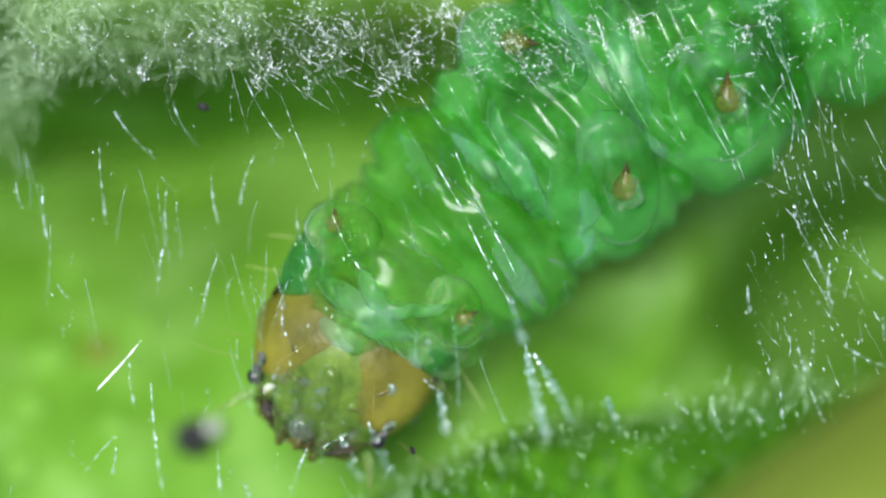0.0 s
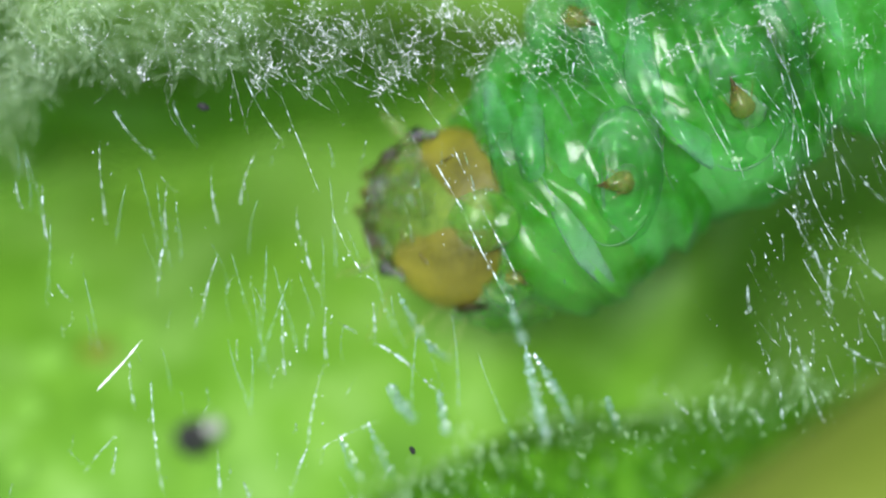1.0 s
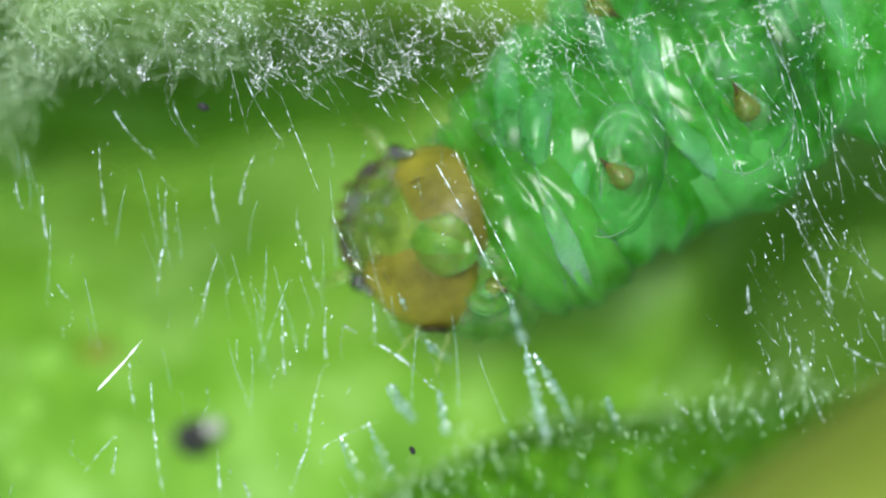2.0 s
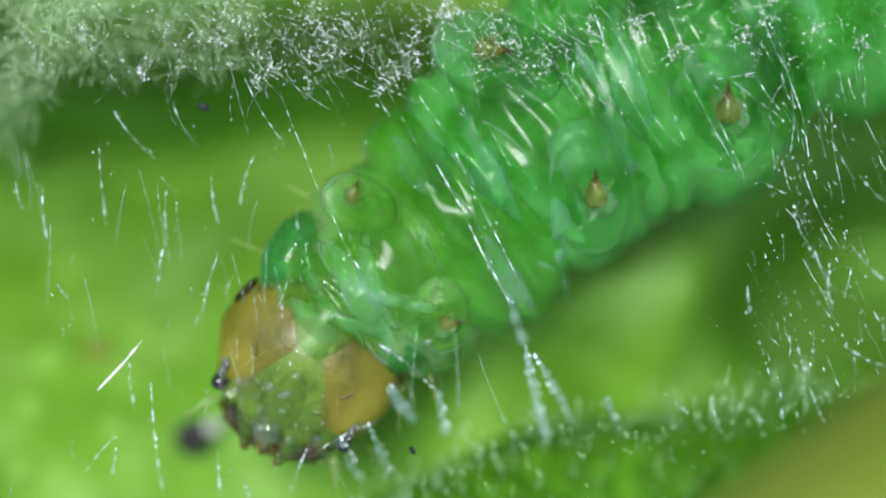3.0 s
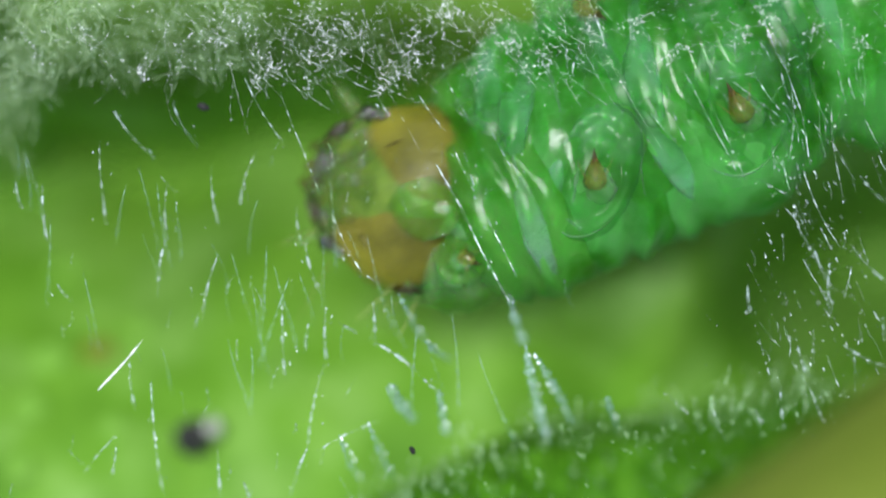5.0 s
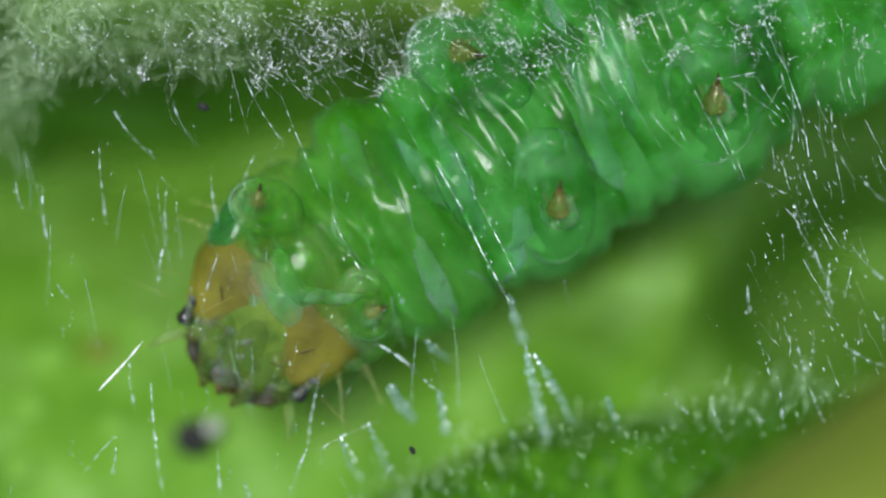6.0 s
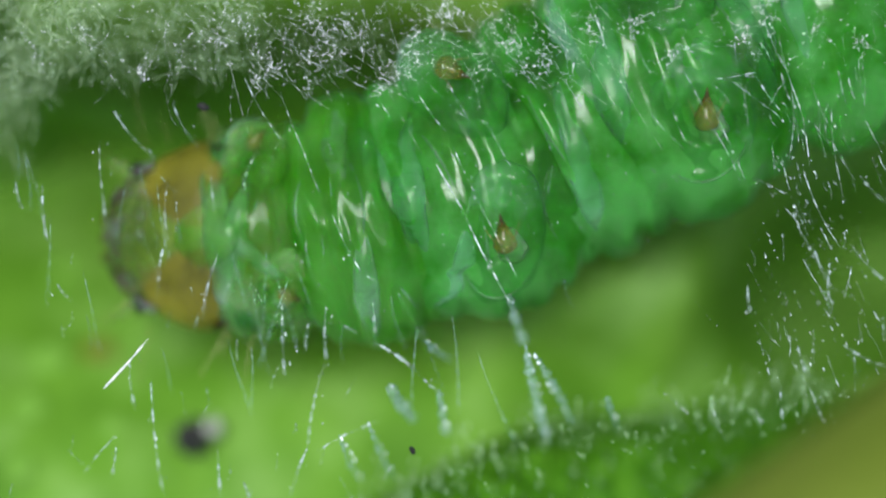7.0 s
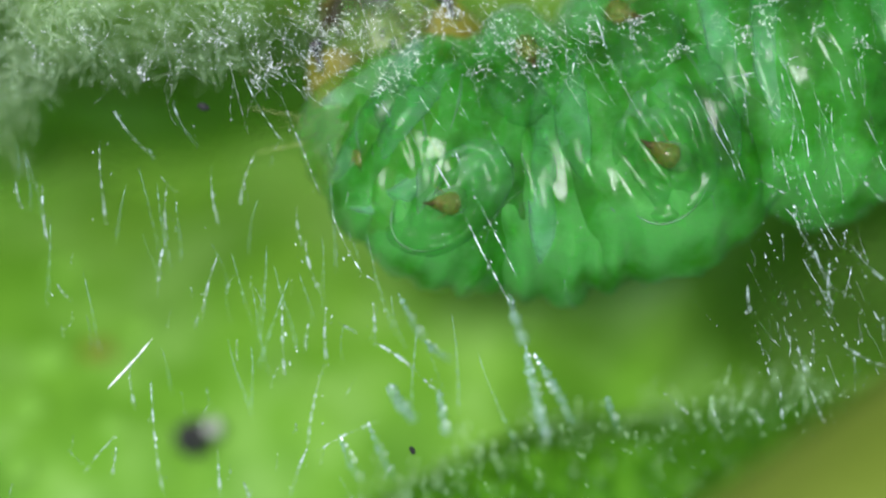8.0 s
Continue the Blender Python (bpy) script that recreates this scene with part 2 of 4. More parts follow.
LEAN = {2.0: 8, 3.0: 34, 5.0: 30, 7.0: 24, 9.0: 18}        # how far a ring's bulk lies to the body's own right, by its seed


def segment_mesh(name, length, wide, tall, seed, mat=None):
    v, f = lump(length * STEP, wide * STEP, tall * STEP, ring_shape(seed), 64, 88, 2.5)
    v = [(x, y + LEAN.get(seed, 0) * STEP, z) for x, y, z in v]
    return mesh_of(name, v, f, mat or SKIN)


def on_ring(length, wide, tall, seed, x, a, lift=1.0):
    """A place on a ring's skin, in map steps: x along it from -1 to 1, a in degrees from its own right side round to its belly."""
    x, a = max(-0.93, min(0.93, x)), radians(a)
    r = (1 - abs(x) ** 2.5) ** (1 / 2.5) * ring_shape(seed)(x, a) * lift
    return Vector((x * length, r * wide * math.cos(a) + LEAN.get(seed, 0), r * tall * math.sin(a)))


def crests(segment, size, many):
    """Thin raised wrinkles that run across the belly of a ring, paled as wet highlights."""
    seed = size[3]
    pick = random.Random(int(seed * 10))
    for k in range(many):
        x0, a0, span = pick.uniform(-0.6, 0.7), pick.uniform(35, 135), pick.uniform(18, 50)
        lean, curl, thick = pick.uniform(-0.2, 0.2), pick.uniform(-0.15, 0.15), pick.uniform(2.2, 4.6)
        pts, radii = [], []
        for i in range(21):
            q = i / 20
            pts.append(on_ring(*size, x0 + lean * (q - 0.5) + curl * (q - 0.5) ** 2 * 4, a0 + span * (q - 0.5), 0.985) * STEP)
            radii.append(thick * STEP * (0.12 + math.sin(math.pi * q) ** 0.8) * (0.85 + 0.2 * math.sin(7 * q + k)))
        v, f = tube(pts, radii, 10)
        part("wrinkle", mesh_of("wrinkle", v, f, CREASE), segment, None, "skin wrinkle coloured pale like a wet highlight")


def pleat(segment, size, x0, x1, a0, a1, broad, high, curl=0.0, mat=None):
    """A long soft fold of skin across a ring, from angle a0 to a1, lying over towards the tail."""
    verts, faces, n, sides = [], [], 30, 16
    for i in range(n + 1):
        q = i / n
        x, a = x0 + (x1 - x0) * q + curl * math.sin(math.pi * q), a0 + (a1 - a0) * q
        p = on_ring(*size, x, a, 0.97)
        out = Vector((0, math.cos(radians(a)), math.sin(radians(a))))
        grow = math.sin(math.pi * min(1, max(0, 0.02 + 0.96 * q))) ** 0.55 * (1 + 0.18 * noise.noise((q * 5, x0 * 9, size[3])))
        for j in range(sides):
            w = 2 * math.pi * j / sides
            along, rise = math.cos(w) * broad * grow, math.sin(w) * high * grow
            verts.append((p + Vector((along - 0.55 * max(0, rise), 0, 0)) + out * rise) * STEP)
    for i in range(n):
        for j in range(sides):
            k = (j + 1) % sides
            faces.append((i * sides + j, (i + 1) * sides + j, (i + 1) * sides + k, i * sides + k))
    faces += [tuple(range(sides)), tuple(range(n * sides, (n + 1) * sides))[::-1]]
    part("skin_fold", mesh_of("skin_fold", verts, faces, mat or RIDGE), segment, None, "long soft fold of skin coloured pale like a wet highlight")


LEGS = {}           # the pieces of each leg with their resting poses


def leg_parts(segment, side, out, ahead, high, size, long, narrow, turn, heading, skin=None):
    """A leg on its swollen disc: side 1 or -1; lengths in map steps. The disc's long axis leans by turn from sideways to forwards."""
    s = STEP
    nr, na = 26, 60
    verts, faces = [(0, 0, 0.30 * narrow * s)], []
    for i in range(1, nr + 1):
        r = i / nr
        for j in range(na):
            a = 2 * math.pi * j / na
            wob = 1 + 0.07 * noise.noise((math.cos(a) * 1.3 + out, math.sin(a) * 1.3, side)) + 0.02 * noise.noise((math.cos(a) * 5, math.sin(a) * 5, out))
            c, d = math.cos(a), math.sin(a)
            rim, ring = 0.5 + 0.9 * noise.noise((c * 1.2 + out, d * 1.2, side + 3)), 0.45 + 1.1 * noise.noise((c * 1.5, d * 1.5 + out, side + 8))
            r2 = r + 0.10 * noise.noise((c * 1.1 + side, d * 1.1, out + 5))
            z = 0.52 * (1 - r ** 2.4) ** 0.6 + 0.12 * rim * bell(r2, 0.84, 0.09) - 0.12 * bell(r2, 0.62, 0.15) + 0.12 * ring * bell(r2, 0.45, 0.09) - 0.15 * bell(r, 0.22, 0.16)
            z += 0.06 * noise.noise((r * 3, c * 2 + out, d * 2)) + 0.03 * noise.noise((r * c * 8, r * d * 8, out))
            verts.append((r * wob * narrow * math.cos(a) * s, r * wob * long * math.sin(a) * s, z * narrow * s))
    low = len(verts)
    verts += [(0.8 * x, 0.8 * y, -0.45 * narrow * s) for x, y, z in verts[1 + (nr - 1) * na:1 + nr * na]] + [(0, 0, -0.6 * narrow * s)]
    for j in range(na):
        k = (j + 1) % na
        faces.append((0, 1 + j, 1 + k))
        for i in range(nr - 1):
            a, b = 1 + i * na, 1 + (i + 1) * na
            faces.append((a + j, b + j, b + k, a + k))
        e = 1 + (nr - 1) * na
        faces.append((e + j, low + j, low + k, e + k))
        faces.append((low + j, low + na, low + k))
    m = Matrix.Translation((ahead * s, side * out * 0.86 * s, (high - narrow * 0.30) * s)) @ pose(0, 0, 0, side * -20, 0, -side * turn)
    pad = part("leg_base", mesh_of("leg_base", verts, faces, skin or BASE), segment, m, "swollen translucent green leg base")
    for ring, a0, a1, thick in ((0.90, -50, 70, 2.0),):      # pale lips round the disc and round the leg's foot
        pts = []
        for i in range(41):
            a = radians(90 * side + side * (a0 + (a1 - a0) * i / 40))
            z = 0.52 * (1 - ring ** 2.4) ** 0.6 + 0.085
            pts.append(Vector((ring * narrow * math.cos(a), ring * long * math.sin(a), z * narrow)) * s)
        v, f = tube(pts, [thick * s * (0.15 + math.sin(math.pi * i / 40) ** 0.7) for i in range(41)], 8)
        part("lip", mesh_of("lip", v, f, CREASE), segment, m, "thin pale lip of the leg base")
    v, f = lump(size * 0.80 * s, size * 0.66 * s, size * 0.5 * s, lambda x, a: (1 + 0.2 * noise.noise((x * 2 + out, math.cos(a) * 2, math.sin(a) * 2 + side))) * (1 - 0.35 * ease(x, -0.4, 0.9)), 30, 36)
    v = [(x - size * 0.22 * s, y - side * size * 0.26 * s, z) for x, y, z in v]
    m = Matrix.Translation((ahead * s, side * out * s, (high + size * 0.10) * s)) @ pose(0, 0, 0, 0, -22, side * heading)
    pieces = [part("leg", mesh_of("leg", v, f, LEG), segment, m, "short pale translucent jointed leg")]

    def along(q):
        return Vector((size * (-0.42 + 1.75 * q) * s, 0, size * (0.30 - 0.10 * q + 0.12 * q * q) * s))
    v, f = tube([along(q) for q in (0, 0.08, 0.2, 0.38, 0.58, 0.75)], [size * w * s for w in (0.22, 0.44, 0.52, 0.44, 0.28, 0.14)], 18)
    pieces.append(part("claw", mesh_of("claw", v, f, HONEY), segment, m, "honey-yellow translucent horny foot"))
    v, f = tube([along(q) for q in (0.66, 0.80, 0.91, 1.0)], [size * w * s for w in (0.155, 0.09, 0.05, 0.01)], 10)
    pieces.append(part("claw_tip", mesh_of("claw_tip", v, f, TIP), segment, m, "dark brown pointed claw tip"))
    for k in range(3):                                                             # short stiff hairs round the foot
        v, f = tube([along(0.3) + Vector((0, (k - 1) * size * 0.4, 0)) * s, along(0.75) + Vector((0, (k - 1) * size * 0.75, size * 0.25)) * s], [0.9 * s, 0.2 * s], 5)
        pieces.append(part("hair", mesh_of("hair", v, f, BRISTLE), segment, m))
    LEGS[segment.name, side] = [(ob, m) for ob in pieces]


def setae(segment, spots, mat=None):
    """Fine stiff hairs: (x, y, z, heading, rise, length)."""
    s = STEP
    for x, y, z, turn, rise, far in spots:
        d = Vector((math.cos(radians(rise)) * math.cos(radians(turn)), math.cos(radians(rise)) * math.sin(radians(turn)), math.sin(radians(rise))))
        pts = [Vector((x, y, z)) * s + d * far * s * q + Vector((0, 0, -0.06 * far * q * q * s)) for q in (0, 0.3, 0.6, 0.85, 1)]
        v, f = tube(pts, [0.55 * s, 0.5 * s, 0.4 * s, 0.3 * s, 0.1 * s], 5)
        part("hair", mesh_of("hair", v, f, mat or GLINT), segment)


caterpillar = new("caterpillar")
caterpillar.location = at(1000, 300, 0.4)
tagged(caterpillar, "translucent green caterpillar with amber head under its silk web", "caterpillar")


def rough_lump(x, y, z, k, amount=0.1, freq=3.0, rings=20, sides=26):
    return lump(x * STEP, y * STEP, z * STEP, lambda q, a: 1 + amount * noise.noise((q * freq + k, math.cos(a) * freq * 0.6, math.sin(a) * freq * 0.6 + k)), rings, sides)


def spot_on(x, y, z, rx=0, ry=0, rz=0):
    return Matrix.Translation((x * STEP, y * STEP, z * STEP)) @ pose(0, 0, 0, rx, ry, rz)


def head_part():
    s = STEP

    def shape(x, a):
        f = 1 - 0.13 * bell(math.sin(a), 1, 0.3) * ease(x, -0.9, 0.2)          # the hollow between the cheeks
        f *= 1 - 0.30 * ease(x, -0.30, 0.95)
        return f + 0.02 * noise.noise((x * 3, math.cos(a) * 2, math.sin(a) * 2)) + 0.05 * ease(x, 0.1, 0.7) * noise.noise((x * 9, math.cos(a) * 7, math.sin(a) * 7))

    def top(x, y):
        """Height of the capsule's underside over its middle plane."""
        q = x / 160
        f = 1 - 0.30 * ease(q, -0.30, 0.95)
        return 130 * math.sqrt(max(0.05, (1 - min(0.97, abs(q)) ** 2.6) ** 0.77 - (y / (172 * f)) ** 2)) * f * 0.93

    v, f = lump(160 * s, 172 * s, 130 * s, shape, 48, 72, 2.6)
    head = part("head", mesh_of("head", v, f, GULA), caterpillar, None, "glossy olive and amber head capsule with dark mouth")
    for side in (1, -1):
        def cheek(x, a):
            off = abs(math.degrees(math.atan2(math.sin(a), side * math.cos(a))) - 22)
            span = 58 - 26 * ease(x, -0.45, 0.45) + 6 * noise.noise((x * 3, side, 0))
            return shape(x, a) * (0.955 + 0.072 * ease(span - off, -24, 14) * ease(x + 0.12 * noise.noise((a * 3, side, 5)), 0.52, 0.30))
        v, f = lump(161 * s, 172 * s, 130 * s, cheek, 60, 120, 2.6)
        part("cheek", mesh_of("cheek", v, f, AMBER), head, None, "smooth amber cheek plate")
        v, f = rough_lump(30, 7, 24, 3 + side, 0.15, 3)
        part("cheek_rim", mesh_of("cheek_rim", v, f, DARK), head, spot_on(-92, side * 160, 26, 0, 0, side * 18), "blackish rear corner of the cheek")
        for x, y, turn, far in ((-8, 92, 40, 16), (44, 60, 75, 12)):                # short dark scratches on the shell
            v, f = rough_lump(far, 2.6, 2.4, side + x, 0.4, 3, 12, 10)
            part("groove", mesh_of("groove", v, f, CLAW), head, spot_on(x, side * y, top(x, y) + 4, 0, 0, -side * turn), "short brown groove in the shell")
        v, f = rough_lump(66, 30, 26, side + 2.0, 0.22, 2.2, 28, 32)
        part("maxilla", mesh_of("maxilla", v, f, PALP), head, spot_on(78, side * 50, 76, 0, 16, -side * 10), "wet translucent green palp beside the mouth")
        v, f = rough_lump(30, 15, 14, side + 4.0, 0.2, 3)
        part("palp", mesh_of("palp", v, f, PALP), head, spot_on(132, side * 40, 66, 0, 26, -side * 14), "stubby translucent feeler")
        v, f = rough_lump(12, 8, 8, side + 5.0, 0.2, 3, 14, 14)
        part("palp_tip", mesh_of("palp_tip", v, f, CLAW), head, spot_on(157, side * 34, 52, 0, 26, -side * 14), "amber tip of the feeler")
        v, f = rough_lump(20, 50, 34, side + 7.0, 0.42, 4.5, 26, 30)
        part("mandible", mesh_of("mandible", v, f, DARK), head, spot_on(118, side * 64, 36, 0, 10, side * 34), "dark brown biting jaw")
        v, f = rough_lump(26, 22, 18, side + 9.0, 0.25, 4)
        part("jaw_knob", mesh_of("jaw_knob", v, f, PALP), head, spot_on(86, side * 92, 56, 0, 0, side * 20), "wet olive jaw joint")
        stem = [Vector((104, side * 116, 40)) * s, Vector((122, side * 132, 42)) * s, Vector((140, side * 142, 40)) * s, Vector((152, side * 147, 38)) * s, Vector((164, side * 152, 38)) * s]
        v, f = tube(stem, [9 * s, 9 * s, 6 * s, 4.5 * s, 1.5 * s], 10)
        part("antenna", mesh_of("antenna", v, f, PALP), head, None, "short translucent antenna")
        for k in range(6):
            a = radians(60 * k + 20)
            w = (15, 8, 10, 7, 9, 11)[k]
            v, f = lump(w * s, w * s, w * 0.8 * s, None, 12, 16)
            part("eye", mesh_of("eye", v, f, EYE_BEAD), head, spot_on(58 + 20 * math.cos(a), side * (123 + 7 * math.sin(a)), 54 + 10 * math.sin(a)), "tiny glossy black bead of an eye")
        # pale lumps that stand for the white glints by the eyes
        for k in range(4):
            v, f = rough_lump(8, 6, 5, 30 + k + side, 0.4, 3, 14, 14)
            part("glint_bead", mesh_of("glint_bead", v, f, GLINT_BEAD), head, spot_on(80 - 15 * k, side * (118 + 5 * k), 66 + 3 * k, 0, 0, 30 * k), "pale wet bead standing for the glint beside the eyes")
    v, f = rough_lump(92, 40, 34, 1.0, 0.2, 2.2, 28, 32)
    part("labium", mesh_of("labium", v, f, PALP), head, spot_on(52, 0, 74, 0, 12, 0), "soft translucent green lip between the cheeks")
    v, f = lump(104 * s, 62 * s, 30 * s, lambda x, a: (1 - 0.55 * ease(x, -0.5, 0.9)) * (1 + 0.08 * noise.noise((x * 3, math.cos(a) * 2, math.sin(a) * 2))), 32, 40)
    part("throat", mesh_of("throat", v, f, JELLY), head, spot_on(-70, 0, 100, 0, 4, 0), "clear green throat skin running between the cheeks")
    v, f = rough_lump(15, 9, 9, 6.0)
    part("spinneret", mesh_of("spinneret", v, f, CLAW), head, spot_on(146, 0, 66, 0, 22, 0), "tiny amber silk spinneret")
    v, f = rough_lump(20, 58, 34, 11.0, 0.6, 5, 30, 46)
    part("labrum", mesh_of("labrum", v, f, CLAW), head, spot_on(138, 0, 20), "dark brown upper lip")
    v, f = rough_lump(26, 28, 18, 14.0, 0.25, 2.5, 26, 30)
    part("glint_bead", mesh_of("glint_bead", v, f, GLINT_BEAD), head, spot_on(116, -6, 76, 0, 24, 12), "large pale wet bead standing for the bright patch before the jaws")
    # more pale lumps, scattered as glints over the mouthparts
    for k in range(30):
        y, x, size = rng.uniform(-92, 92), rng.uniform(30, 120), rng.uniform(2.5, 8)
        v, f = rough_lump(size, size * rng.uniform(0.6, 1.8), size * 0.6, 14.0 + k, 0.4, 3, 16, 18)
        part("glint_bead", mesh_of("glint_bead", v, f, GLINT_BEAD), head, spot_on(x, y, 108 - 0.0040 * y * y - max(0, x - 60) * 0.46, 0, 14, rng.uniform(0, 90)), "pale wet bead standing for a glint among the jaws")
    v, f = rough_lump(38, 108, 70, 21.0, 0.22, 4, 28, 44)
    part("face", mesh_of("face", v, f, BROWN), head, spot_on(116, 0, -2), "dark brown glossy front of the head")
    for k in range(40):                                                              # hooks and teeth round the mouth's rim
        a = rng.uniform(-1, 1)
        y, x = 112 * a, 158 - 74 * a * a - abs(rng.gauss(0, 9))
        size = rng.uniform(2.5, 6.5)
        v, f = rough_lump(size * rng.uniform(1.2, 2.8), size, size * 0.8, k * 2.0, 0.6, 3, 14, 12)
        part("mouth_piece", mesh_of("mouth_piece", v, f, (PALP, CLAW, DARK, HONEY, CLAW, DARK)[k % 6]), head, spot_on(x, y, rng.uniform(14, 58), 0, 25, -40 * a + rng.uniform(-40, 40)), "tiny wet hook of the mouthparts")
    setae(head, [(60, 160, 50, 80, 8, 120), (60, -160, 50, -80, 8, 120), (110, 110, 50, 45, 20, 90), (110, -110, 50, -45, 20, 90), (-20, 70, 132, 25, 30, 70), (-20, -70, 132, -30, 30, 70), (-60, -165, 30, -110, 5, 60), (20, -168, 30, -75, 12, 70)], BRISTLE)
    return head


def body_segment(length, wide, tall, seed, legs=None, hairs=(), pleats=(), skin=None, wrinkles=6):
    ob = part("body_segment", segment_mesh("body_segment", length, wide, tall, seed, skin), caterpillar, None, "plump wrinkled translucent green body ring")
    size = (length, wide, tall, seed)
    for row in pleats:
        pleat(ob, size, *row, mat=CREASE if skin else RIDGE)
    if legs:
        for side in (1, -1):
            leg_parts(ob, side, *legs)
    crests(ob, size, wrinkles)
    setae(ob, hairs, STRAW)
    return ob


HEAD = head_part()
NAPE = body_segment(118, 172, 140, 1.0, None, [(20, -172, 30, -70, 4, 70), (30, 168, 10, 60, 4, 60)],
                    [(0.55, 0.45, 62, 122, 22, 10, 0.0), (-0.30, 0.25, 40, 105, 15, 9, 0.12), (-0.40, 0.20, 142, 84, 15, 9, 0.12)], JELLY, 3)
for turn in (1, -1):
    v, f = rough_lump(84, 52, 66, 5.0 + turn, 0.10, 1.6, 28, 32)
    part("neck_plate", mesh_of("neck_plate", v, f, PLATE), NAPE, spot_on(-8, turn * 128, 34, 0, 0, -turn * 14), "smooth dark teal side plate")
NECK = body_segment(150, 204, 156, 2.0, (142, -22, 128, 29, 74, 54, 28, 150, JELLY), [(40, -186, 20, -60, 4, 60), (60, 196, 40, 68, 6, 90), (100, 172, 50, 48, 8, 110)],
                    [(0.64, 0.46, 42, 132, 28, 11, -0.05), (0.36, 0.02, 60, 116, 22, 11, 0.12), (0.46, -0.2, 98, 56, 18, 11, 0.06)], JELLY, 5)
LINK = body_segment(165, 232, 166, 3.0, None, (), [(0.2, 0.0, 18, 84, 24, 9, 0.05), (-0.1, 0.1, 160, 104, 24, 9, 0.05)], MEMBRANE, 4)
CHEST = body_segment(222, 250, 184, 5.0, (162, -20, 160, 43, 132, 82, 25, 225), [(-30, -240, 20, -80, 4, 60), (40, 236, 10, 80, 4, 50)],
                     [(0.80, 0.70, 22, 138, 34, 13, -0.04), (0.56, 0.30, 60, 128, 30, 13, 0.08), (0.64, 0.16, 24, 70, 24, 12, -0.08)])
SADDLE = body_segment(190, 252, 178, 7.0, None, (), [(0.3, -0.1, 28, 112, 26, 12, 0.06)])
WAIST = body_segment(236, 284, 200, 9.0, (146, -20, 172, 46, 138, 100, 20, 225), (),
                     [(0.80, 0.66, 22, 145, 38, 14, -0.05), (0.54, 0.28, 62, 124, 32, 14, 0.08), (-0.60, -0.5, 50, 118, 28, 10, -0.05)])
BELLY = [body_segment(250, 300, 206, 13.0 + 4 * k, None, (), [(0.72, 0.60, 28, 140, 36, 15, -0.05), (0.32, 0.12, 60, 130, 32, 12, 0.07), (-0.62, -0.5, 50, 122, 30, 11, -0.05)]) for k in range(3)]

